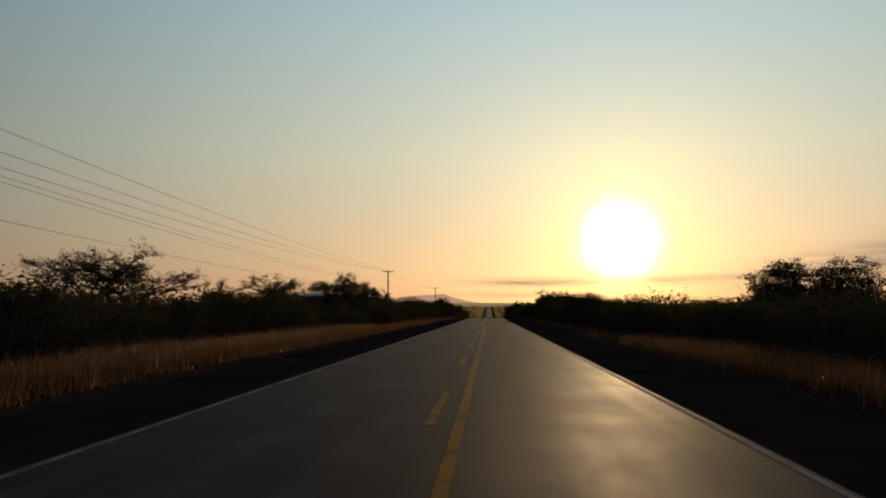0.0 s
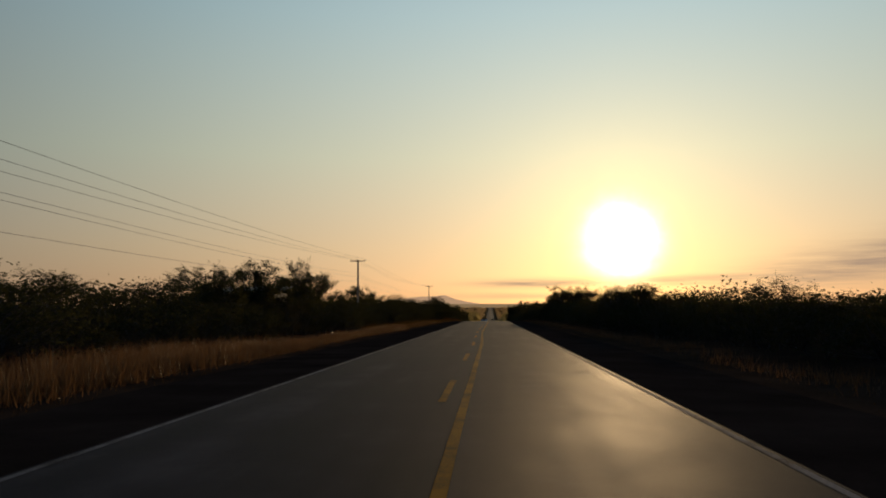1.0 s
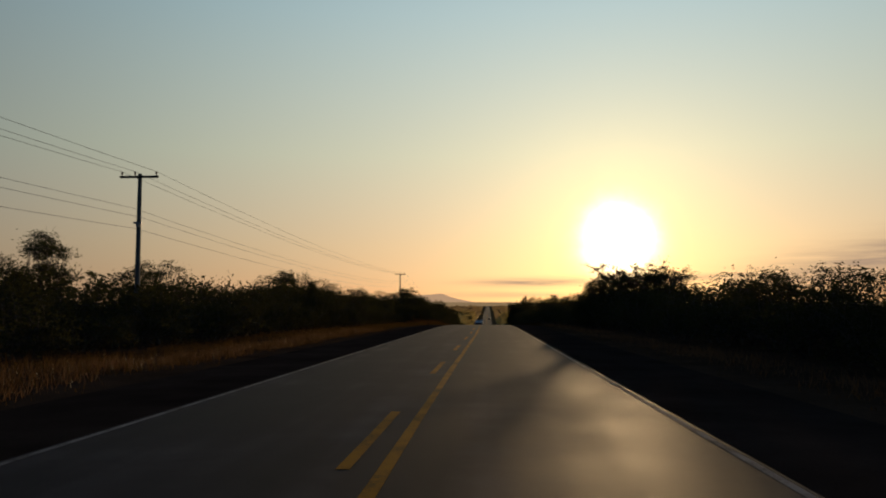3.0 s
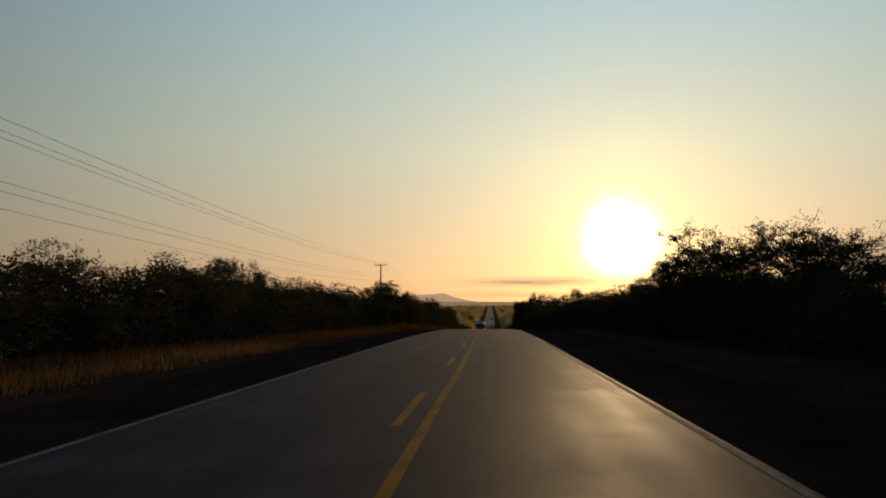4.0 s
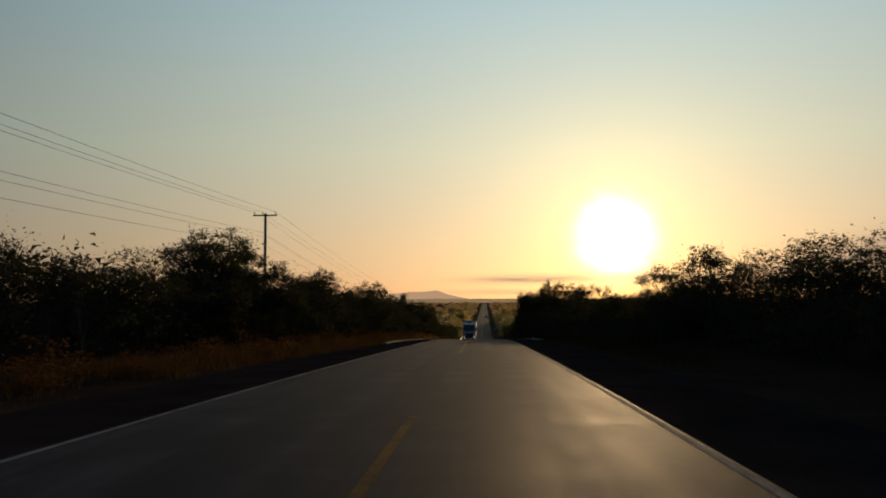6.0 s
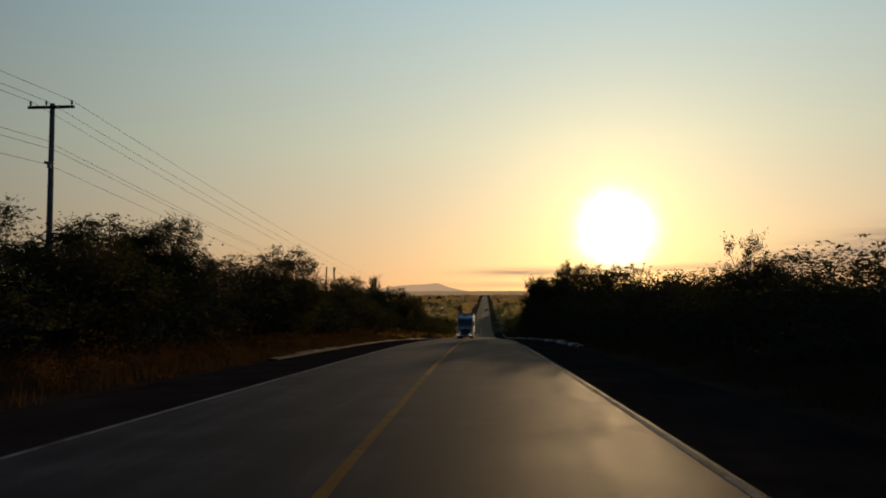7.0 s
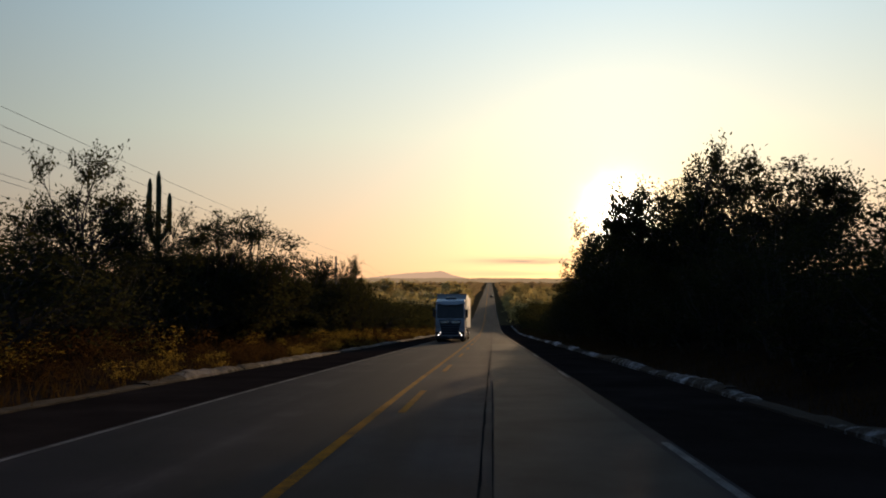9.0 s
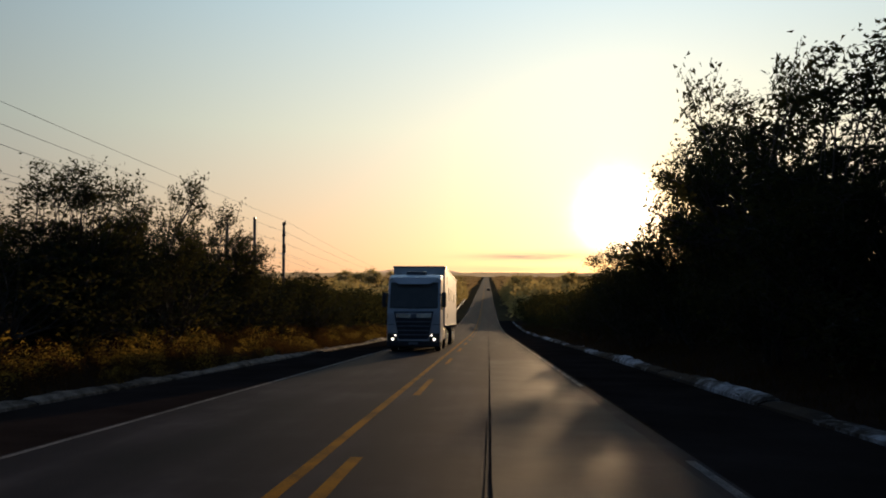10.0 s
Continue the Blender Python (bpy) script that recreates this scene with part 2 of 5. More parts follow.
def asphalt_material():
    m = material("asphalt")
    t = m.node_tree
    add, calc, ramp, mix = nodes_of(t)
    co = add("ShaderNodeTexCoord").outputs["Object"]
    stretch = add("ShaderNodeMapping", Vector=co, Scale=(1.3, 0.03, 1.0)).outputs[0]
    lanes = add("ShaderNodeTexNoise", Vector=stretch, Scale=1.0, Detail=4.0).outputs[0]
    blot = add("ShaderNodeTexNoise", Vector=co, Scale=0.45, Detail=6.0, Roughness=0.62).outputs[0]
    grain = add("ShaderNodeTexNoise", Vector=co, Scale=70.0, Detail=2.0, Roughness=0.8).outputs[0]
    f = calc("ADD", calc("ADD", calc("MULTIPLY", lanes, 0.4), calc("MULTIPLY", blot, 0.4)), calc("MULTIPLY", grain, 0.2))
    col = ramp(f, (0.36, (0.0112, 0.0103, 0.0118)), (0.5, (0.0275, 0.0250, 0.0280)), (0.64, (0.068, 0.061, 0.065)))
    b = add("ShaderNodeBump", Strength=0.35, Distance=0.012, Height=calc("ADD", grain, calc("MULTIPLY", blot, 0.5)))
    ro = calc("ADD", calc("MULTIPLY_ADD", lanes, 0.22, 0.42), calc("MULTIPLY", blot, 0.24))
    p = add("ShaderNodeBsdfPrincipled", **{"Base Color": col, "Roughness": ro, "Specular IOR Level": 0.0105, "Normal": b.outputs[0]})
    out = add("ShaderNodeOutputMaterial")
    t.links.new(p.outputs[0], out.inputs[0])
    return m


def worn_paint(name, colour, under):
    m = material(name)
    t = m.node_tree
    add, calc, ramp, mix = nodes_of(t)
    co = add("ShaderNodeTexCoord").outputs["Object"]
    a = add("ShaderNodeTexNoise", Vector=co, Scale=1.1, Detail=6.0, Roughness=0.7).outputs[0]
    g = add("ShaderNodeTexNoise", Vector=co, Scale=45.0, Detail=2.0).outputs[0]
    f = ramp(calc("ADD", calc("MULTIPLY", a, 0.7), calc("MULTIPLY", g, 0.3)), (0.36, (0, 0, 0)), (0.56, (1, 1, 1)))
    col = mix(f, under, colour)
    b = add("ShaderNodeBump", Strength=0.4, Distance=0.01, Height=g)
    p = add("ShaderNodeBsdfPrincipled", **{"Base Color": col, "Roughness": 0.9, "Specular IOR Level": 0.02, "Normal": b.outputs[0]})
    out = add("ShaderNodeOutputMaterial")
    t.links.new(p.outputs[0], out.inputs[0])
    return m


ASPHALT = asphalt_material()
WHITE_LINE = worn_paint("white_road_paint", (0.20, 0.193, 0.19), (0.045, 0.043, 0.042))
YELLOW_LINE = worn_paint("yellow_road_paint", (0.33, 0.14, 0.007), (0.08, 0.046, 0.018))
YELLOW_FADED = worn_paint("faded_yellow_road_paint", (0.15, 0.072, 0.012), (0.035, 0.026, 0.018))


# ---- mesh helpers ----
def mesh_from(name, verts, faces, mat, smooth=False):
    me = bpy.data.meshes.new(name)
    me.from_pydata([tuple(v) for v in verts], [], faces)
    me.materials.append(mat)
    if smooth:
        me.polygons.foreach_set("use_smooth", [True] * len(me.polygons))
    me.update()
    return me


def part(name, bm, mat, parent, label=""):
    """Links a bmesh, or a ready mesh, as one object under a thing or a part."""
    if isinstance(bm, bpy.types.Mesh):
        me = bm
    else:
        me = bpy.data.meshes.new(name)
        bm.to_mesh(me)
        bm.free()
        me.materials.append(mat)
    ob = new(name, me)
    ob.parent = parent
    if label:
        tagged(ob, label)
    return ob


def thing(name, label, category, group="", kind="", at=None):
    ob = new(name)
    tagged(ob, label, category, group, kind)
    if at is not None:
        ob.matrix_world = at
    return ob


def box(bm, x0, x1, y0, y1, z0, z1, bevel=0.0):
    geo = bmesh.ops.create_cube(bm, size=1.0)
    vs = geo["verts"]
    for v in vs:
        v.co = Vector((x0 + (v.co.x + 0.5) * (x1 - x0), y0 + (v.co.y + 0.5) * (y1 - y0), z0 + (v.co.z + 0.5) * (z1 - z0)))
    if bevel:
        es = list({e for v in vs for e in v.link_edges})
        bmesh.ops.bevel(bm, geom=es, offset=bevel, segments=2, affect="EDGES", profile=0.6)
    return vs


def tube(verts, faces, a, b, ra, rb, sides=5):
    """Adds a tapered tube from a to b to the lists."""
    a, b = Vector(a), Vector(b)
    d = (b - a).normalized()
    u = d.orthogonal().normalized()
    w = d.cross(u)
    n = len(verts)
    for c, r in ((a, ra), (b, rb)):
        for k in range(sides):
            q = 2 * math.pi * k / sides
            verts.append(c + (u * math.cos(q) + w * math.sin(q)) * r)
    for k in range(sides):
        j = (k + 1) % sides
        faces.append((n + k, n + j, n + sides + j, n + sides + k))


def along(table, y):
    for (a, s), (b, u) in zip(table, table[1:]):
        if y <= b:
            return s + (u - s) * max(0.0, y - a) / (b - a)
    return table[-1][1]


def strip(name, xa, xb, ya, yb, lift, mat, step=4.0, wobble=0.0, depth=0.0, seed=0, drift=()):
    """A band along the road between two offsets, lifted over the profile. drift: a table of how its middle wanders."""
    rng = random.Random(seed)
    n = max(1, int(math.ceil((yb - ya) / step)))
    vs, fs = [], []
    for k in range(n + 1):
        y = ya + (yb - ya) * k / n
        z = road_z(y) + lift
        da, db = (rng.uniform(-wobble, wobble), rng.uniform(-wobble, wobble)) if wobble else (0, 0)
        if drift:
            da, db = da + along(drift, y), db + along(drift, y)
        row = [(xa + da, y, z), (xb + db, y, z)]
        if depth:
            row += [(xb + db, y, z - depth), (xa + da, y, z - depth)]
        vs += row
    w = 4 if depth else 2
    for k in range(n):
        a, b = k * w, (k + 1) * w
        fs.append((a, a + 1, b + 1, b))
        if depth:
            fs += [(a + 1, a + 2, b + 2, b + 1), (a + 3, a, b, b + 3)]
    if depth:
        fs += [(0, 3, 2, 1), tuple(n * w + k for k in range(4))]
    return mesh_from(name, vs, fs, mat)


def bank(x, y):
    """Height of the land over the road's profile: flat verges, low banks where the road cuts through the rise."""
    s = abs(x)
    if s < 6.0:
        return -0.06
    cut = min(1.0, max(0.0, (y - 190) / 50)) * min(1.0, max(0.0, (440 - y) / 60))
    rise = min(1.0, max(0.0, (s - 6.6) / 6.0))
    rough = noise.noise(Vector((x * 0.11, y * 0.11, 3.0))) * 0.25 * min(1.0, (s - 6.0) / 3.0)
    far = max(0.0, s - 40) * 0.004
    return -0.05 + cut * 1.3 * rise * rise * (3 - 2 * rise) + rough + far * noise.noise(Vector((x * 0.004, y * 0.004, 9.0))) * 3


def land_z(x, y):
    return road_z(y) + bank(x, y)


# ---- the ground, the road and its markings ----
def build_ground():
    half = [6.0, 6.6, 7.4, 8.4, 9.5, 10.7, 12, 13.5, 15.5, 18, 21, 25, 30, 38, 50, 70, 110, 180, 320, 600, 1200, 2600, 4600]
    xs = [-h for h in reversed(half)] + [0.0] + half
    ys = [-500, -300, -180, -110, -70] + [-50 + 2.5 * k for k in range(205)] + [475, 500, 540, 600, 680, 800, 950, 1150, 1400, 1650, 1800, 2300, 3200, 4200, 4900]
    vs = [(x, y, land_z(x, y)) for y in ys for x in xs]
    n = len(xs)
    fs = [(j * n + i, j * n + i + 1, (j + 1) * n + i + 1, (j + 1) * n + i) for j in range(len(ys) - 1) for i in range(n - 1)]
    ob = new("ground", mesh_from("ground", vs, fs, SOIL, True))
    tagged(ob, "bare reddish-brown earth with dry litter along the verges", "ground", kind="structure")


build_ground()

ROAD_END = 1500
road = new("road", strip("road", -3.6, 3.6, -300, ROAD_END, 0.0, ASPHALT, 4.0, depth=0.12))
tagged(road, "worn grey asphalt two-lane road with faded paint", "road", kind="structure")
for side in (-1, 1):
    xa, xb = sorted((side * 3.6, side * 6.02))
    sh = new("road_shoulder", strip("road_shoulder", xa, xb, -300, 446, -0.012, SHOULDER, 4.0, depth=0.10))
    tagged(sh, "dark brown gravelly shoulder beside the road", "road shoulder", kind="structure")
    # on the right-hand side the paint is worn away along the cutting
    for ya, yb, w in (((-300, ROAD_END, 0.042),) if side < 0 else ((-300, 251, 0.042), (258, 260.5, 0.04), (270.5, 274.8, 0.05), (286, 289, 0.045), (299, 303, 0.05), (312, ROAD_END, 0.045))):
        ln = new("edge_line", strip("edge_line", side * 3.5 - w, side * 3.5 + w, ya, yb, 0.005, WHITE_LINE, 4.0))
        ln.parent = road
# the painters' hand wandered: offsets of the unbroken line along the road
EARLY_LINE = [(-300, 0.30), (0, 0.32), (65, 0.30), (74, 0.20), (80, 0.15), (86, 0.09), (102, 0.12), (124, 0.22), (139, 0.29), (154, 0.25), (185, 0.20), (205, 0.15)]
LATE_LINE = [(205, 0.13), (213, 0.08), (227, -0.13), (240, -0.24), (257, -0.31), (275, -0.33), (301, -0.29), (1500, -0.29)]
for ya, yb, table, paint in ((-300, 150, EARLY_LINE, YELLOW_LINE), (150, 188, EARLY_LINE, YELLOW_FADED), (212, 226, LATE_LINE, YELLOW_FADED), (226, ROAD_END, LATE_LINE, YELLOW_LINE)):
    ln = new("centre_line", strip("centre_line", -0.065, 0.065, ya, yb, 0.005, paint, 4.0, wobble=0.008, seed=2, drift=table))
    ln.parent = road
for k in range(-4, 58):
    ya = 20.5 + 10.71 * k
    if 150 < ya < 255:
        continue
    table, gap = (EARLY_LINE, -0.38) if ya < 200 else (LATE_LINE, 0.38)
    ln = new("centre_dash", strip("centre_dash", gap - 0.065, gap + 0.065, ya, ya + 4.0, 0.005, YELLOW_LINE, 1.0, wobble=0.008, seed=k + 9, drift=table))
    ln.parent = road
# tar-sealed joint and a resurfaced patch in the right-hand lane
TAR_DRIFT = [(250, -0.16), (261, -0.14), (270, -0.04), (286, 0.0), (303, 0.1), (325, 0.14), (420, 0.1)]
for x, w, ya, yb, seed in ((1.38, 0.014, 250, 334, 3), (1.50, 0.007, 268, 284, 5), (1.33, 0.006, 290, 306, 6), (1.40, 0.012, 336, 420, 7)):
    tar = new("tar_joint", strip("tar_joint", x - w, x + w, ya, yb, 0.008, TAR, 0.8, wobble=w * 0.7, seed=seed, drift=TAR_DRIFT))
    tar.parent = road
for side in (-1, 1):
    xa, xb = sorted((side * 3.6, side * 9.0))
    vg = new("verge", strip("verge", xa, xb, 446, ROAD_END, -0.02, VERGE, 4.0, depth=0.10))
    tagged(vg, "dry grassy verge on both sides of the valley road", "verge", kind="structure")
pt = new("asphalt_patch", strip("asphalt_patch", 1.50, 3.36, 254, 323, 0.004, PATCH, 1.5, wobble=0.03, seed=8))
pt.parent = road


# ---- whitewashed kerbs along the cutting ----
def build_kerb(side, ya, yb, seed):
    """Rough cast stones with lumpy tops, sunk unevenly into the verge."""
    rng = random.Random(seed)
    kerb = thing("kerb", "low dusty concrete kerb, broken and overgrown with grass" if side < 0 else "rough whitewashed concrete kerb, chipped and sloping to the road", "kerb", kind="structure")

    def lump(y, k, size):
        return size * noise.noise(Vector((y * 1.1, side * 7.0 + k * 3.1, 2.0))) + 0.6 * size * noise.noise(Vector((y * 3.7, k * 5.3, side * 4.0)))

    y = ya
    while y < yb:
        L = rng.uniform(1.2, 2.3)
        sunk = rng.uniform(-0.02, 0.02)
        out = rng.uniform(-0.015, 0.015)
        vs, fs = [], []
        for i in range(6):
            v = L * i / 5
            s = y + v
            end = 0.02 if i in (0, 5) else 0.0
            swell = 0.62 + 1.0 * noise.noise(Vector((s * 0.11, side * 7.0, 2.0)))
            h = max(0.015, (0.19 if side > 0 else 0.15 if s > 284 else 0.08) * swell + sunk - end + lump(s, 0, 0.05))
            w = 0.19 + lump(s, 1, 0.03)
            lip = 0.13 + lump(s, 2, 0.07)
            yy = min(max(v, 0.006), L - 0.006)
            # the road's side first: foot, sloping face, top edge, back edge, foot
            for q, z in ((-w - 0.03, -0.2), (-w + lump(s, 3, 0.02), h * 0.3), (-w + lip, h * 0.93), (w - 0.05, h + lump(s, 4, 0.025)), (w + 0.02, -0.2)):
                vs.append((side * q, yy, z))
        for i in range(5):
            for k in range(4):
                p = i * 5 + k
                fs.append((p, p + 1, p + 6, p + 5))
        fs += [(0, 1, 2, 3, 4), (29, 28, 27, 26, 25)]
        ob = part("kerbstone", mesh_from("kerbstone", vs, fs, KERB_PAINT if side > 0 else KERB_DUSTY_DIM if y < 284 else KERB_WORN), None, kerb)
        ob.matrix_world = Matrix.Translation((side * 6.28 + out, y, road_z(y))) @ Matrix.Rotation(math.atan(slope_at(y + L / 2)), 4, "X")
        y += L


build_kerb(-1, 234, 425, 31)
build_kerb(1, 246, 440, 32)


# ---- plants ----
def leaf_faces(vs, fs, p, size, rng, droop=0.0):
    """One small pointed leaf."""
    a = rng.uniform(0, 2 * math.pi)
    d = Vector((math.cos(a), math.sin(a), rng.uniform(-0.7, 0.9) - droop)).normalized()
    s = d.cross(Vector((rng.uniform(-1, 1), rng.uniform(-1, 1), rng.uniform(-1, 1)))).normalized()
    n = len(vs)
    L = size * rng.uniform(0.6, 1.35)
    vs += [p, p + d * L * 0.55 + s * L * 0.34, p + d * L - s * L * 0.12]
    fs.append((n, n + 1, n + 2))


def plant_meshes(seed, height, radius, leaves, leaf, base=0.25, flat=1.0, stems=5, clumps=30, spread=0.45, sparse=0.0, mat=LEAF, trunk=0.05, lean=0.0, inner=0, lobes=8, low=0.4):
    """Stems and a leaf crown. base: share of the height below the crown; flat: how flat the top is; sparse: share of bare twigs standing out."""
    rng = random.Random(seed)
    wv, wf, lv, lf = [], [], [], []
    # the crown is a heap of uneven lobes, and each lobe carries leaf clumps on its outside
    heap = []
    for k in range(lobes):
        a = 2.4 * k + rng.uniform(-0.5, 0.5)
        r = radius * 0.68 * math.sqrt((k + rng.uniform(0.0, 0.8)) / lobes)
        size = radius * rng.uniform(0.30, 0.50)
        dome = max(0.0, 1 - (r / (radius * 0.95)) ** (2.0 * flat)) ** 0.5
        z = height * (base + (1 - base) * dome * (1.0 - (1.0 - low) * rng.random() ** 1.3)) - size * 0.5
        heap.append((Vector((r * math.cos(a) + lean * z, r * math.sin(a), max(size * 0.5, z))), size))
    peak = max(c.z + s * 0.62 for c, s in heap)
    heap = [(Vector((c.x, c.y, c.z * height / peak)), s) for c, s in heap]
    centres = []
    for k in range(clumps):
        c, size = heap[k % lobes]
        a, up = rng.uniform(0, 2 * math.pi), rng.uniform(-0.75, 1.0)
        out = size * rng.uniform(0.62, 1.0)
        side = math.sqrt(1 - up * up)
        p = c + Vector((side * math.cos(a), side * math.sin(a), up * 0.62)) * out
        if k % 5 == 4:
            p.z *= rng.uniform(0.25, 0.8)
        centres.append(Vector((p.x, p.y, max(0.2, p.z))))
    # stems fork from the ground to the clumps
    roots = []
    for k in range(stems):
        a = 2 * math.pi * k / max(1, stems) + rng.uniform(-0.4, 0.4)
        rr = radius * (0.12 if stems > 1 else 0.0)
        foot = Vector((rr * math.cos(a), rr * math.sin(a), -0.25))
        fork = Vector((rr * 2.2 * math.cos(a), rr * 2.2 * math.sin(a), height * max(0.12, base * rng.uniform(0.55, 0.9))))
        mid = (foot + fork) / 2 + Vector((rng.uniform(-1, 1), rng.uniform(-1, 1), 0)) * radius * 0.04
        tube(wv, wf, foot, mid, trunk * 1.15, trunk * 0.95, 7)
        tube(wv, wf, mid, fork, trunk * 0.95, trunk * 0.75, 7)
        roots.append(fork)
    for c in centres:
        f = min(roots, key=lambda q: (q - c).length + rng.uniform(0, 0.5))
        m = f.lerp(c, 0.5) + Vector((rng.uniform(-1, 1), rng.uniform(-1, 1), rng.uniform(-0.3, 0.6))) * radius * 0.10
        tube(wv, wf, f, m, trunk * 0.5, trunk * 0.28, 5)
        tube(wv, wf, m, c, trunk * 0.28, trunk * 0.1, 4)
        for j in range(2 if sparse > 0.1 else 0):
            e = c + Vector((rng.gauss(0, 1), rng.gauss(0, 1), rng.gauss(0.35, 0.7))) * spread * radius * 0.45
            tube(wv, wf, c, e, trunk * 0.13, trunk * 0.05, 3)
    bare = [c for c in centres if rng.random() < sparse]
    for c in bare:
        for j in range(5):
            e = c + Vector((rng.gauss(0, 0.5), rng.gauss(0, 0.5), rng.uniform(0.4, 1.2))) * radius * 0.24
            tube(wv, wf, c, e, trunk * 0.09, trunk * 0.03, 3)
            for q in range(7):
                leaf_faces(lv, lf, c.lerp(e, rng.uniform(0.35, 1.03)), leaf * 0.85, rng)
    each = max(1, leaves // clumps)
    for c in centres:
        sx = spread * radius * rng.uniform(0.55, 1.1)
        for j in range(max(2, each // 9)):
            q = c + Vector((rng.gauss(0, 0.42), rng.gauss(0, 0.42), rng.gauss(0, 0.27))) * sx
            wide = leaf * rng.uniform(0.6, 1.5)
            tube(wv, wf, c, q, trunk * 0.09, trunk * 0.04, 3)
            for n in range(9):
                p = q + Vector((rng.gauss(0, 1), rng.gauss(0, 1), rng.gauss(0, 0.55))) * wide
                if p.z > 0.04:
                    leaf_faces(lv, lf, p, leaf, rng)
    for j in range(inner):
        c, size = heap[j % lobes]
        p = c + Vector((rng.gauss(0, 0.44), rng.gauss(0, 0.44), rng.gauss(0, 0.31))) * size
        if j % 3 == 0:
            p.z = height * base * 0.6 + max(0.0, p.z - height * base * 0.6) * rng.uniform(0.15, 0.9)
        p.z = max(0.12, p.z)
        leaf_faces(lv, lf, p, leaf * 1.5, rng)
    return mesh_from("stem", wv, wf, BARK), mesh_from("crown", lv, lf, mat)


def spreading_meshes(seed, height, radius, leaf, mains=6, depth=3, kids=3, tuft=14, flat=False, trunk=0.12, fork=0.28, spray=1.3, mat=LEAF):
    """A tree of forking limbs with leaf tufts along the last twigs. flat: the limbs spread into level layers."""
    rng = random.Random(seed)
    wv, wf, lv, lf = [], [], [], []

    def limb(p, d, length, r, left):
        m = p + d * length * 0.5 + Vector((rng.gauss(0, 1), rng.gauss(0, 1), rng.gauss(0, 0.6))) * length * 0.05
        q = m + (d + Vector((rng.gauss(0, 0.18), rng.gauss(0, 0.18), rng.gauss(0.06, 0.12)))).normalized() * length * 0.5
        sides = 7 if left == depth else 5 if left > 1 else 3
        tube(wv, wf, p, m, r, r * 0.8, sides)
        tube(wv, wf, m, q, r * 0.8, r * 0.55, sides)
        if not left:
            for k in range(tuft):
                pad = leaf * rng.uniform(0.3, spray)
                at = p.lerp(q, rng.uniform(0.1, 1.1)) + Vector((rng.gauss(0, 1), rng.gauss(0, 1), rng.gauss(0.1, 0.25 if flat else 0.8))) * pad
                leaf_faces(lv, lf, at, leaf, rng)
            return
        for k in range(kids + 1):
            start = m.lerp(q, rng.uniform(0.0, 1.0)) if k else q
            bend = 0.35 if not k else 0.85
            n = d + Vector((rng.gauss(0, bend), rng.gauss(0, bend), rng.gauss(0.12, bend * 0.6)))
            if flat:
                n.z = 0.14 + 0.38 * n.z
            else:
                n.z = min(max(0.7 * n.z, -0.25), 0.75)
            limb(start, n.normalized(), length * rng.uniform(0.5, 0.74), r * 0.52, left - 1)

    top = height * fork
    bow = Vector((rng.uniform(-0.1, 0.1), rng.uniform(-0.1, 0.1), 0)) * height
    tube(wv, wf, (0, 0, -0.3), Vector((0, 0, top * 0.5)) + bow * 0.5, trunk, trunk * 0.85, 9)
    tube(wv, wf, Vector((0, 0, top * 0.5)) + bow * 0.5, Vector((0, 0, top)) + bow, trunk * 0.85, trunk * 0.7, 9)
    for k in range(mains):
        a = 2.4 * k + rng.uniform(-0.4, 0.4)
        lift = rng.uniform(0.55, 0.95) if flat else rng.uniform(0.15, 0.9)
        limb(Vector((0, 0, top)) + bow, Vector((math.cos(a), math.sin(a), lift)).normalized(), radius * rng.uniform(0.5, 0.7), trunk * 0.5, depth)
    reach = sorted(math.hypot(v.x, v.y) for v in lv)[int(len(lv) * 0.97)]
    peak = sorted(v.z for v in lv)[int(len(lv) * 0.99)]
    for v in wv + lv:
        v.x, v.y = v.x * radius / reach, v.y * radius / reach
        if v.z > 0:
            v.z *= height / peak
    return mesh_from("stem", wv, wf, BARK), mesh_from("crown", lv, lf, mat)


def plant_kind(name, label, category, group, trunk_name="stem", build=plant_meshes, **kw):
    wood, crown = build(**kw)
    ob = thing(name, label, category, group)
    part(trunk_name, wood, None, ob)
    part("crown", crown, None, ob)
    ob["tall"] = kw["height"]
    return ob


def plant(proto, used, x, y, height, turn=0.0, wide=1.0):
    """Sets a plant on the land so that it grows to a height in metres."""
    s = height / proto["tall"]
    m = Matrix.Translation((x, y, land_z(x, y) - 0.03)) @ Matrix.Rotation(turn, 4, "Z")
    if proto.name not in used:
        used.add(proto.name)
        ob = proto
        ob.matrix_world = m
    else:
        ob = copy_thing(proto, m)
    ob.scale = (s * wide, s * wide, s)
    return ob


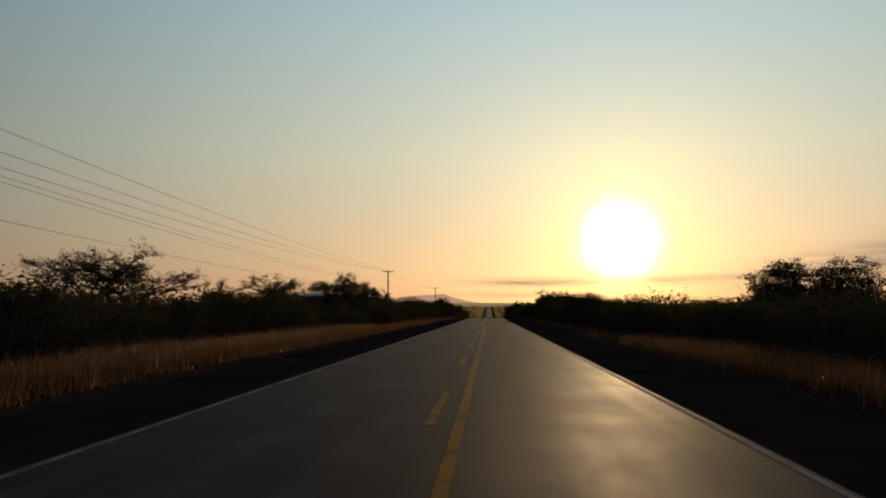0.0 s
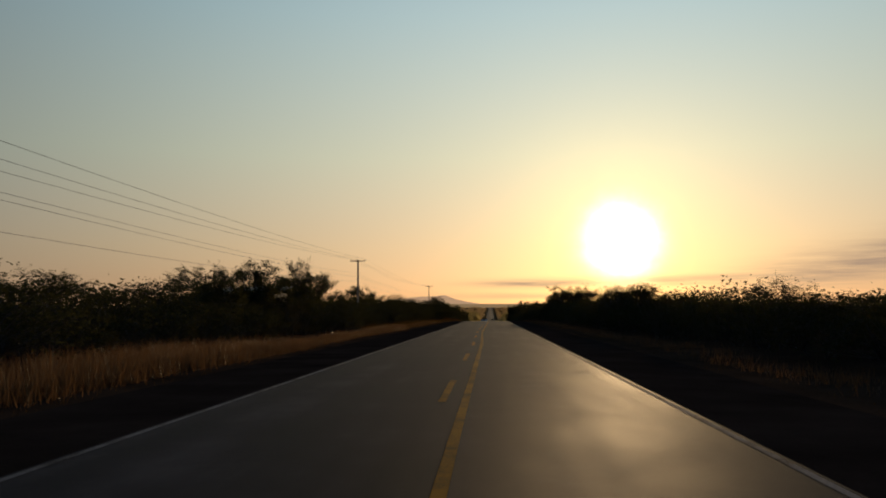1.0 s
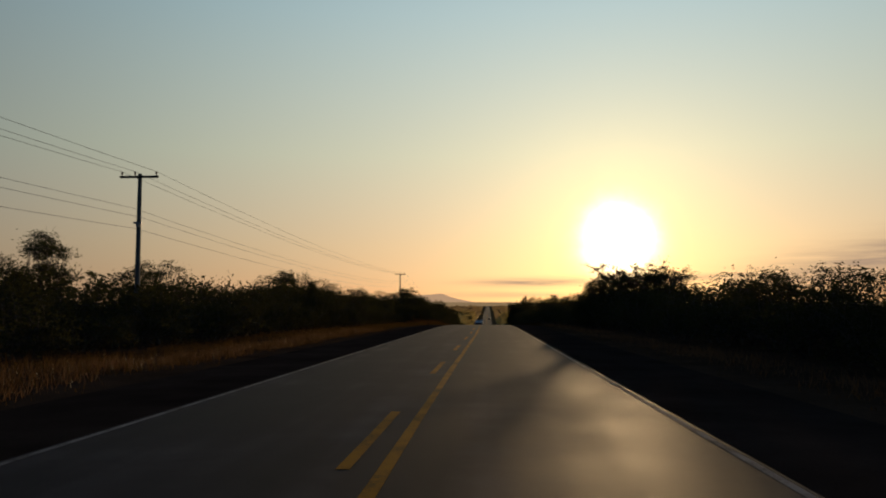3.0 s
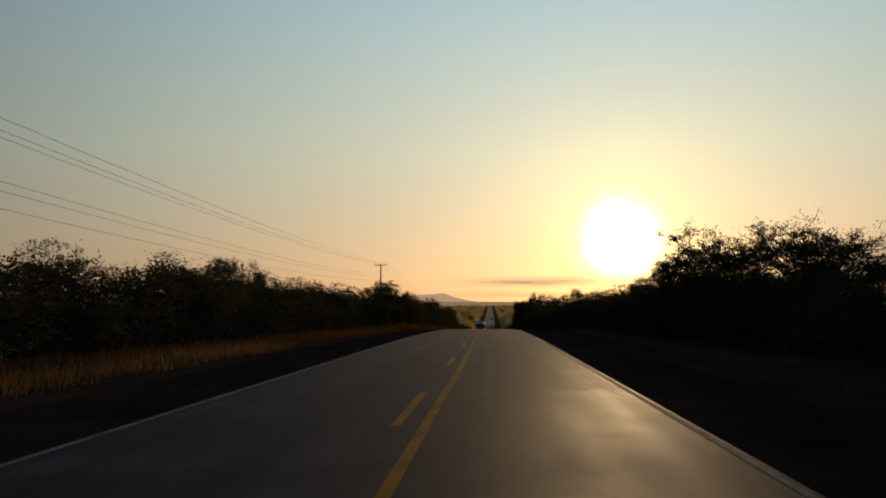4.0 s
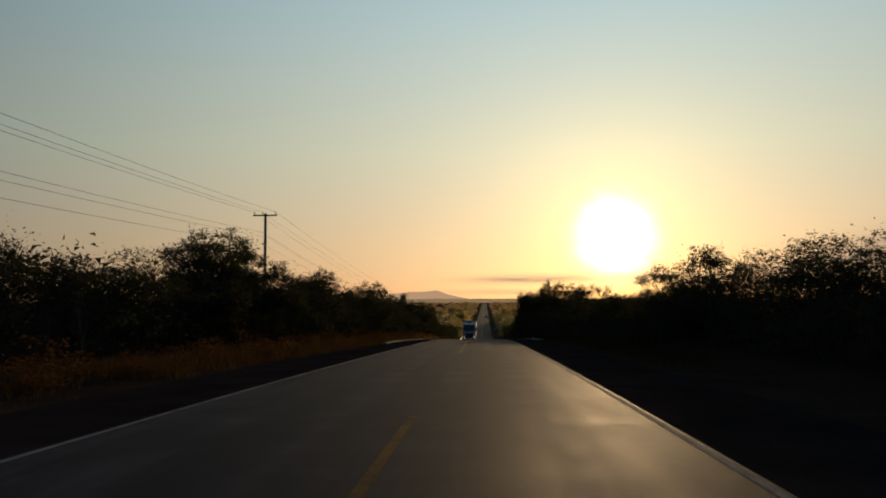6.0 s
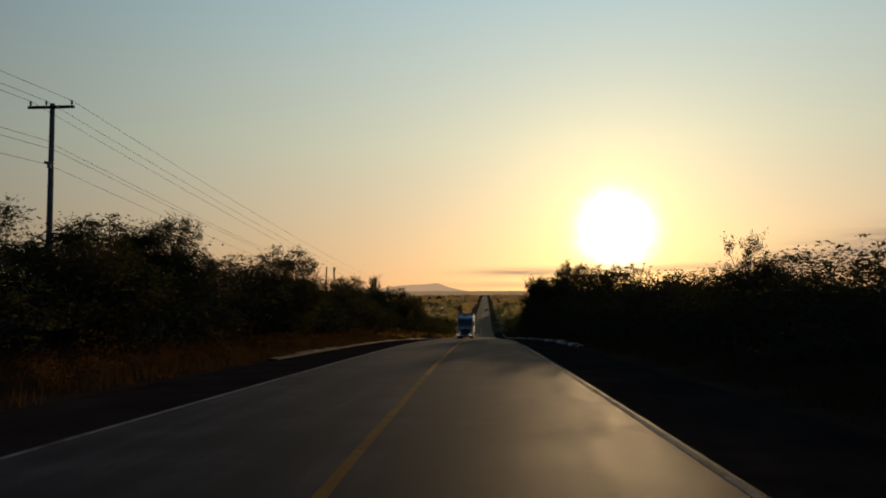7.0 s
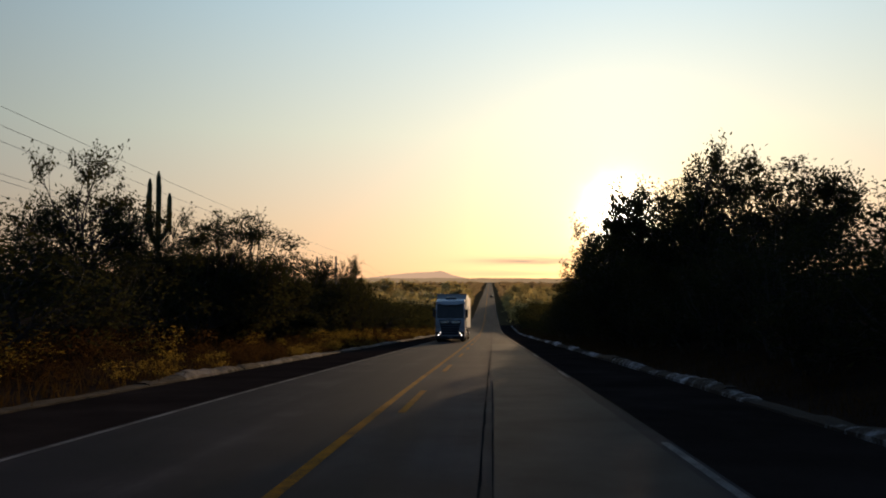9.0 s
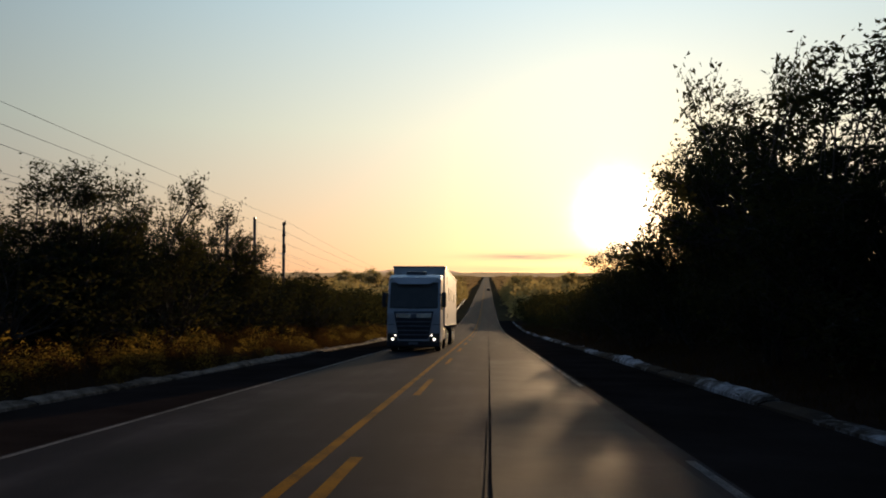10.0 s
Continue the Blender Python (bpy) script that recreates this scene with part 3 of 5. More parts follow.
USED = set()
BUSH_LABEL = "dense dark green thorny roadside bush with small leaves"
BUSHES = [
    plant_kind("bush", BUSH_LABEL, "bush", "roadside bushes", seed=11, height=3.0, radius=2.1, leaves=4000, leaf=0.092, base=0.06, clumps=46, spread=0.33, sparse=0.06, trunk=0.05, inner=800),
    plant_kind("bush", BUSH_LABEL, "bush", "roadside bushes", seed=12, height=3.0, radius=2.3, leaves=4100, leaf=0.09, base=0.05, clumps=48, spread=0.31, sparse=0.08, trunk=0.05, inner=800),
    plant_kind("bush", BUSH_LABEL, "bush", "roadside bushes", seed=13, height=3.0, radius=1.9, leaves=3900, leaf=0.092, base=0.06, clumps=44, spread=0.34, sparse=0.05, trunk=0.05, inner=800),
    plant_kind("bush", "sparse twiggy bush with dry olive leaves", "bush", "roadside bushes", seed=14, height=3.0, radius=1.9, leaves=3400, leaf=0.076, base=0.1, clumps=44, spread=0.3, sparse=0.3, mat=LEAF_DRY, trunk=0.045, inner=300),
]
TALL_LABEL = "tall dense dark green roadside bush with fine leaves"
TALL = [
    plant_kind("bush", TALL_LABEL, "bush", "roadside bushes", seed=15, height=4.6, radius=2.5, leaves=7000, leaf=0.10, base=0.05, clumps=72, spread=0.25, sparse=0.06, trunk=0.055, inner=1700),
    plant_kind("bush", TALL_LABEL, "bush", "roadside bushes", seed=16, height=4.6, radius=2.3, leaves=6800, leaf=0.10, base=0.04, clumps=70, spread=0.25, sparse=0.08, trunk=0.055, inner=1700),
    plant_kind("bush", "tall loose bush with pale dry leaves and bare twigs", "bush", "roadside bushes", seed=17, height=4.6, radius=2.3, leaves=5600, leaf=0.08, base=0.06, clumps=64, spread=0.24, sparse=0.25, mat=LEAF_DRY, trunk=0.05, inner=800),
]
TREES = [
    plant_kind("tree", "flat-topped thorn tree with feathery layered leaves", "tree", "roadside trees", "trunk", spreading_meshes, seed=21, height=5.0, radius=3.3, leaf=0.11, mains=8, depth=3, kids=3, tuft=14, flat=True, trunk=0.13, fork=0.34, spray=1.8),
    plant_kind("tree", "round leafy tree among the roadside bushes", "tree", "roadside trees", "trunk", lobes=12, low=0.15, seed=22, height=6.0, radius=2.7, leaves=14500, leaf=0.14, base=0.10, flat=1.2, stems=2, clumps=140, spread=0.24, sparse=0.05, trunk=0.10, inner=2600),
    plant_kind("tree", "loose open-crowned tree with clustered leaves", "tree", "roadside trees", "trunk", spreading_meshes, seed=23, height=6.0, radius=2.8, leaf=0.13, mains=10, depth=3, kids=3, tuft=15, trunk=0.12, fork=0.22),
]
BUSH_DATA = [[(np.array([v.co for c in ob.children if c.name.startswith("crown") for v in c.data.vertices]).reshape(-1, 3, 3), ob["tall"])] for ob in BUSHES]


# heights of the bush belts over the road, along it
LEFT_TOP = [(0, 3.1), (45, 3.1), (60, 2.8), (75, 3.2), (110, 3.2), (150, 3.9), (170, 4.5), (200, 4.8), (215, 4.8), (230, 4.5), (240, 5.4), (249, 5.6), (256, 4.5), (262, 5.0), (268, 5.5), (277, 5.3), (283, 4.6), (290, 4.6), (297, 5.2), (305, 5.1), (320, 5.4), (345, 5.0), (400, 4.8), (450, 5.5)]
RIGHT_TOP = [(0, 2.3), (30, 2.4), (60, 2.4), (75, 2.3), (95, 3.6), (120, 3.2), (160, 3.8), (215, 4.2), (232, 3.4), (254, 4.0), (272, 4.9), (290, 5.3), (310, 5.8), (332, 5.4), (350, 4.9), (400, 5.0), (450, 5.5)]


def scatter(name, label, category, rows, mat, seed):
    """Many leaf clumps joined into one mesh: plants that nobody could count. rows: x, y, ground, height, width, kind, every which leaf."""
    rng = np.random.RandomState(seed)
    chunks = []
    for x, y, z, h, w, kind, skip, grow in rows:
        quads, tall = BUSH_DATA[kind][0]
        q = quads[rng.randint(skip)::skip].copy()
        mid = q.mean(axis=1, keepdims=True)
        q = mid + (q - mid) * grow
        a = rng.uniform(0, 6.28)
        c, s = math.cos(a), math.sin(a)
        k = h / tall
        px, py = q[..., 0] * c - q[..., 1] * s, q[..., 0] * s + q[..., 1] * c
        chunks.append(np.stack([px * k * w + x, py * k * w + y, q[..., 2] * k + z], axis=-1))
    v = np.concatenate(chunks).reshape(-1, 3)
    n = len(v) // 3
    me = bpy.data.meshes.new(name)
    me.vertices.add(len(v))
    me.vertices.foreach_set("co", v.astype(np.float32).ravel())
    me.loops.add(len(v))
    me.loops.foreach_set("vertex_index", np.arange(len(v), dtype=np.int32))
    me.polygons.add(n)
    me.polygons.foreach_set("loop_start", np.arange(0, len(v), 3, dtype=np.int32))
    me.update(calc_edges=True)
    me.materials.append(mat)
    return tagged(new(name, me), label, category, kind="stuff")


def belts():
    """Two rows of single bushes on each side, thicket behind them."""
    rng = random.Random(5)
    thicket = []
    for side, table, first in ((-1, LEFT_TOP, 13.2), (1, RIGHT_TOP, 11.4)):
        for off, gap, share, single in ((0.0, 4.1, 0.85, True), (2.6, 4.9, 1.0, True), (5.2, 3.6, 0.98, False), (9.5, 5.0, 1.08, False), (15.0, 7.0, 1.15, False)):
            y = 10.0 + rng.uniform(0, 2)
            while y < 470:
                near = first - (3.6 if side < 0 else 2.3) * min(1.0, max(0.0, (y - 190) / 40))
                x = side * (near + off + rng.uniform(-0.5, 0.6))
                h = max(1.4, (along(table, y) - bank(x, y)) * share * rng.uniform(0.78, 1.1))
                kind = rng.choice((0, 0, 1, 1, 2, 2, 3))
                wide = max(0.75, min(1.45, 3.9 / h))
                if single and y < 352:
                    turn = rng.uniform(0, 6.28)
                    if h > 3.5:
                        plant(TALL[(0, 0, 1, 2)[kind]], USED, x, y, h, turn, max(0.85, min(1.2, 4.8 / h)))
                    else:
                        plant(BUSHES[kind], USED, x, y, h, turn, wide)
                else:
                    thicket.append((x, y, land_z(x, y) - 0.03, h, wide, kind, 10, 2.6))
                y += gap * rng.uniform(0.8, 1.25)
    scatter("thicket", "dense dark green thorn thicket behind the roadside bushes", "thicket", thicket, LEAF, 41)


belts()

# low shrubs and weeds at the foot of the bushes
def understorey():
    rng = random.Random(6)
    rows = []
    for side, first in ((-1, 11.6), (1, 9.6)):
        y = 6.0
        while y < 420:
            near = first - (3.9 if side < 0 else 2.3) * min(1.0, max(0.0, (y - 190) / 40))
            x = side * (near + rng.uniform(-0.4, 1.2))
            rows.append((x, y, land_z(x, y) - 0.05, rng.uniform(0.6, 1.5), rng.uniform(1.2, 2.0), rng.randrange(4), 15, 0.9))
            y += rng.uniform(0.7, 1.6)
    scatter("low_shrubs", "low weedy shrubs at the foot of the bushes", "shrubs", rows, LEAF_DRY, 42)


understorey()


def verge_weeds():
    """Olive weeds and tufts crowding the kerb, more dry ones at low y."""
    rng = random.Random(16)
    rows, dry = [], []
    y = 192.0
    while y < 440:
        for k in range(2):
            x = -((6.75 if y > 262 else 7.2) + 2.6 * rng.random() ** 1.2)
            yy = y + rng.uniform(-0.5, 0.5)
            tall = rng.uniform(0.35, 0.7) + 0.5 * min(1.0, (abs(x) - 6.75) / 2.0) * rng.random()
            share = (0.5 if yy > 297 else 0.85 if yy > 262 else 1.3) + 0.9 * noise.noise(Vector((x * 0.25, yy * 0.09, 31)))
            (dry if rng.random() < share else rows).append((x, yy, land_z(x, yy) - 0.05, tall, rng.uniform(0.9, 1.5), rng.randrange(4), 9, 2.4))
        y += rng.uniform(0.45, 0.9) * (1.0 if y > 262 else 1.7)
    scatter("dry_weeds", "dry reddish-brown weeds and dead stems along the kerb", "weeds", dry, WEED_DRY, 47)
    scatter("verge_weeds", "olive weeds and tufts crowding the kerb", "weeds", rows, WEED, 46)


verge_weeds()

# single trees that stand out over the belts: kind, x, y, height over the land
for k, x, y, h, turn, wide in (
        (0, -20.3, 40, 5.1, 0.4, 1.2), (0, -19.2, 42, 4.5, 2.6, 1.2), (1, -14.6, 85, 4.1, 0.4, 1.0), (1, -14.2, 89, 4.0, 2.4, 1.0), (2, -15.6, 81, 4.2, 1.4, 0.9), (0, -34.5, 124, 7.6, 1.3, 1.0), (2, -20.0, 112, 7.0, 0.2, 1.15), (1, -20.5, 114, 6.2, 2.2, 1.0),
        (1, -14.5, 79, 5.0, 2.0, 0.85), (2, -14.5, 73, 4.2, 4.0, 0.8), (2, -19.5, 56, 3.8, 1.0, 0.9), (1, -31.0, 207, 8.0, 3.0, 1.1), (2, -30.0, 213, 8.0, 5.0, 0.9),
        (1, -14.5, 156, 3.8, 3.0, 1.2), (1, -12.4, 215, 5.6, 1.2, 1.0), (1, -13.4, 222, 5.6, 3.2, 0.9), (1, -10.2, 219, 4.4, 0.2, 0.9), (1, -11.6, 211, 4.6, 5.2, 1.1), (1, -11.5, 237, 4.4, 0.6, 1.15), (2, -12.5, 240, 4.6, 2.6, 1.1), (1, -14.6, 218, 4.8, 4.2, 1.2), (1, -10.4, 229, 3.9, 0.7, 1.2),
        (1, -9.2, 247, 4.9, 5.0, 0.95), (2, -11.2, 288.5, 5.5, 0.9, 1.1), (1, -12.0, 280.5, 4.9, 2.0, 1.1), (1, -11.0, 298.5, 4.9, 0.5, 0.95), (2, -10.2, 292.5, 4.6, 3.6, 0.9), (1, -9.4, 297.5, 5.6, 4.0, 1.0), (1, -9.5, 306, 4.7, 2.0, 1.0), (1, -10.0, 315, 5.0, 4.0, 1.0), (2, -9.3, 320, 5.5, 1.7, 1.1), (2, -10.0, 327, 5.4, 0.7, 1.0),
        (1, 24.0, 62, 5.6, 0.0, 1.2), (1, 21.5, 60, 4.3, 3.0, 1.2), (1, 26.0, 59, 4.6, 5.0, 1.4), (1, 28.0, 60, 5.6, 1.0, 1.1), (1, 26.5, 68, 5.8, 2.0, 1.2), (1, 31.0, 66, 5.2, 4.0, 1.2), (3, 12.5, 61, 3.0, 0, 1), (3, 13.5, 65, 3.0, 2, 1), (3, 10.2, 73, 2.6, 2, 1),
        (1, 12.0, 87, 3.6, 2.0, 1.0), (3, 11.4, 95, 3.9, 0, 1.1), (3, 12.6, 98, 4.0, 3, 1.1), (3, 11.8, 103, 4.1, 1, 1.1), (1, 13.2, 102, 4.1, 1, 1.1), (0, 13.4, 160, 5.9, 2.0, 0.85), (1, 12.4, 161, 5.0, 1.0, 1.0), (1, 11.2, 163.5, 4.4, 2.6, 1.1), (1, 13.8, 157, 4.8, 1.6, 1.1), (1, 14.6, 163, 4.6, 0.6, 1.2), (0, 15.4, 153, 5.6, 0.8, 0.85), (1, 15.6, 154, 5.2, 1.8, 1.0), (2, 13.0, 166, 4.6, 4.0, 1.0), (1, 12.0, 172, 4.0, 1.8, 1.2),
        (1, 11.6, 214, 4.4, 3.0, 1.0), (1, 11.4, 220, 4.1, 1.0, 1.0), (2, 9.6, 231, 3.3, 0.0, 0.9), (3, 10.8, 254, 3.7, 2.0, 0.9), (1, 10.0, 271, 5.0, 1.0, 0.95), (1, 15.6, 286.5, 6.5, 1.0, 0.85), (2, 12.6, 300, 7.9, 5.0, 1.2), (1, 14.0, 301, 7.8, 1.0, 1.05), (2, 10.6, 299, 7.6, 2.4, 1.1), (1, 11.2, 303, 7.4, 2.0, 0.9),
        (1, 9.2, 311, 6.8, 3.0, 1.0), (1, 10.3, 328, 7.8, 2.0, 0.9), (2, 9.8, 332, 5.6, 5.0, 0.9), (2, 8.9, 316, 7.8, 0.5, 1.0), (1, 10.6, 321, 8.1, 1.5, 0.85), (1, 10.5, 345, 5.8, 1.0, 1.0), (1, 10.6, 307, 6.6, 4.4, 0.9),
        (1, -26.0, 118, 6.2, 0.3, 1.0), (2, -27.0, 104, 5.6, 1.3, 1.0), (1, -27.0, 97, 4.9, 2.3, 1.1), (1, -30.0, 140, 7.0, 3.3, 1.0), (0, -24.0, 70, 3.8, 4.3, 1.0), (1, -20.0, 136, 4.8, 1.6, 1.1)):
    plant(BUSHES[3] if k == 3 else TREES[k], USED, x, y, h, turn, wide)


def far_woods():
    """Valley woods and the scrub beyond them, leaf colours paled for haze."""
    rng = random.Random(7)
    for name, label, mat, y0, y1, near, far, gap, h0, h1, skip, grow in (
            ("far_woods", "olive green woods filling the valley beside the road, leaves paled for haze", LEAF_HAZED, 455, 640, 8.6, 85, 6.0, 5.0, 8.5, 11, 4.2),
            ("far_scrub", "scrub on the far slope beside the road, leaves paled for haze", SCRUB_HAZED, 640, 1350, 8.0, 260, 13.0, 2.5, 5.0, 28, 6.4)):
        rows = []
        for side in (-1, 1):
            y = y0
            while y < y1:
                for c in range(7):
                    f = (c + rng.random()) / 7
                    x = side * (near + (far - near) * f * f)
                    h = rng.uniform(h0, h1) * (0.62 if f < 0.15 else 1.0)
                    wide = rng.uniform(0.75, 1.0) if y < 640 else rng.uniform(1.0, 1.6)
                    rows.append((x, y + rng.uniform(-gap, gap) * 0.5, land_z(x, y) - 0.4, h, wide, rng.randrange(3), skip, grow))
                y += gap
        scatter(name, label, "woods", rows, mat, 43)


far_woods()

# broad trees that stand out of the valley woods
VALLEY_TREE = plant_kind("tree", "broad round tree in the valley woods, leaves paled for haze", "tree", "valley trees", "trunk", lobes=11, low=0.3, seed=27, height=9.0, radius=5.0, leaves=8000, leaf=0.33, base=0.12, flat=1.3, stems=3, clumps=110, spread=0.22, trunk=0.17, inner=1400, mat=LEAF_HAZED)
for x, y, h, turn, wide in ((-10.5, 520, 8.5, 0.2, 0.9), (-13.0, 548, 10.5, 1.3, 1.0), (-21.0, 556, 9.5, 2.1, 1.1), (-29.0, 565, 11.0, 3.0, 1.0), (-40.0, 560, 11.5, 0.8, 1.0), (-52.0, 590, 11.0, 4.0, 1.2), (-12.0, 600, 9.0, 5.0, 1.1), (-35.0, 500, 8.0, 1.9, 1.0),
                            (11.5, 515, 8.0, 0.5, 0.9), (13.0, 545, 9.5, 1.7, 1.1), (22.0, 530, 9.0, 2.6, 1.1), (31.0, 560, 10.5, 3.9, 1.1), (14.0, 590, 9.0, 4.6, 1.2), (42.0, 570, 10.0, 5.5, 1.2)):
    plant(VALLEY_TREE, USED, x, y, h, turn, wide)


def grass_field(name, label, patches, mat, seed):
    """Blades, each one thin triangle. patches: x0, x1, y0, y1, blades, low, high."""
    rng = np.random.RandomState(seed)
    out = []
    for x0, x1, y0, y1, count, low, high in patches:
        cx, cy = rng.uniform(x0, x1, count // 7 + 1), rng.uniform(y0, y1, count // 7 + 1)
        pick = rng.randint(len(cx), size=count)
        xs, ys = cx[pick] + rng.normal(0, 0.2, count), cy[pick] + rng.normal(0, 0.2, count)
        zs = np.array([land_z(float(a), float(b)) for a, b in zip(xs, ys)]) - 0.02
        hs = rng.uniform(low, high, count) * rng.uniform(0.35, 1.0, len(cx))[pick]
        a = rng.uniform(0, 6.28, count)
        w = rng.uniform(0.005, 0.011, count)
        lean = rng.normal(0, 0.32, (count, 2)) * hs[:, None]
        p0 = np.stack([xs - w * np.cos(a), ys - w * np.sin(a), zs], -1)
        p1 = np.stack([xs + w * np.cos(a), ys + w * np.sin(a), zs], -1)
        p2 = np.stack([xs + lean[:, 0], ys + lean[:, 1], zs + hs], -1)
        out.append(np.stack([p0, p1, p2], 1))
    v = np.concatenate(out).reshape(-1, 3)
    me = bpy.data.meshes.new(name)
    me.vertices.add(len(v))
    me.vertices.foreach_set("co", v.astype(np.float32).ravel())
    me.loops.add(len(v))
    me.loops.foreach_set("vertex_index", np.arange(len(v), dtype=np.int32))
    me.polygons.add(len(v) // 3)
    me.polygons.foreach_set("loop_start", np.arange(0, len(v), 3, dtype=np.int32))
    me.update(calc_edges=True)
    me.materials.append(mat)
    tagged(new(name, me), label, "grass", kind="stuff")


grass_field("dry_grass", "tall dry golden grass along the verges", (
    (-9.6, -7.1, 9, 62, 60000, 0.3, 0.8), (-11.9, -9.6, 9, 62, 9000, 0.3, 0.8), (-9.4, -7.1, 62, 88, 7000, 0.2, 0.5), (-9.2, -7.1, 88, 102, 9000, 0.25, 0.65), (-9.2, -7.3, 102, 150, 9000, 0.2, 0.5),
    (6.8, 9.2, 8, 36, 24000, 0.3, 0.75), (7.2, 9.2, 36, 180, 9000, 0.2, 0.5)), GRASS, 51)
grass_field("verge_grass", "tangled brown-green grass and weeds behind the kerb", (
    (-11.8, -7.2, 100, 200, 24000, 0.2, 0.55), (-9.6, -6.5, 195, 300, 36000, 0.15, 0.7), (-9.6, -6.5, 300, 420, 26000, 0.2, 0.8),
    (6.8, 9.0, 200, 330, 16000, 0.2, 0.6), (6.8, 9.0, 330, 420, 6000, 0.2, 0.7), (-9.6, -6.3, 8, 195, 14000, 0.04, 0.16), (6.3, 8.0, 8, 200, 9000, 0.04, 0.16)), GRASS_GREEN, 52)


# ---- distance: a low flat-topped hill and a wooded ridge, haze as emitted colour ----
def skyline(name, label, y, base, tops, mat, depth=250.0):
    vs, fs = [], []
    for x, z in tops:
        vs += [(x, y, base), (x, y, z), (x, y + depth, base)]
    for k in range(len(tops) - 1):
        a = 3 * k
        fs += [(a, a + 3, a + 4, a + 1), (a + 1, a + 4, a + 5, a + 2)]
    tagged(new(name, mesh_from(name, vs, fs, mat)), label, "backdrop", kind="structure")


def hill_line(x):
    knots = [(-1100, -30), (-800, 8), (-660, 22), (-470, 44), (-410, 50), (-300, 54), (-255, 60), (-235, 52), (-200, 38), (-120, 20), (-40, 8), (60, -20)]
    return along(knots, x) + 1.6 * noise.noise(Vector((x * 0.03, 0, 0)))


skyline("backdrop_hill", "low flat-topped hill, its haze a flat glowing colour", 4300, -60, [(-1100 + 12 * k, hill_line(-1100 + 12 * k)) for k in range(97)], FAR_HILL)
skyline("backdrop_ridge", "far wooded ridge, its haze a flat glowing colour", 1500, -60,
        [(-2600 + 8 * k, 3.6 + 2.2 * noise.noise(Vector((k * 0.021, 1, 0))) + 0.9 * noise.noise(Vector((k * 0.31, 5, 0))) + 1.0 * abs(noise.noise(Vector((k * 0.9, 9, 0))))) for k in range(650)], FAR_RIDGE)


def build_dead_tree(x, y, height, seed):
    rng = random.Random(seed)
    ob = thing("dead_tree", "bare dead tree with upright grey branches", "tree", at=Matrix.Translation((x, y, land_z(x, y) - 0.2)))

    def limb(vs, fs, p, d, length, r, depth):
        q = p + d * length
        tube(vs, fs, p, q, r, r * 0.62, 6 if depth > 1 else 4)
        if depth:
            for k in range(3):
                n = (d + Vector((rng.uniform(-0.6, 0.6), rng.uniform(-0.6, 0.6), rng.uniform(0.0, 0.5)))).normalized()
                limb(vs, fs, p.lerp(q, rng.uniform(0.55, 1.0)), n, length * rng.uniform(0.5, 0.72), r * 0.55, depth - 1)

    vs, fs = [], []
    tube(vs, fs, (0, 0, 0), (0.1, 0, height * 0.35), 0.15, 0.12, 8)
    part("trunk", mesh_from("trunk", vs, fs, DEAD_WOOD), None, ob)
    for k in range(4):
        vs, fs = [], []
        a = 1.57 * k + rng.uniform(-0.4, 0.4)
        limb(vs, fs, Vector((0.1, 0, height * 0.34)), Vector((0.45 * math.cos(a), 0.45 * math.sin(a), 1)).normalized(), height * 0.36, 0.085, 3)
        part("limb", mesh_from("limb", vs, fs, DEAD_WOOD), None, ob)


build_dead_tree(-32.0, 126, 7.4, 3)


# ---- a small shed in the thicket ----


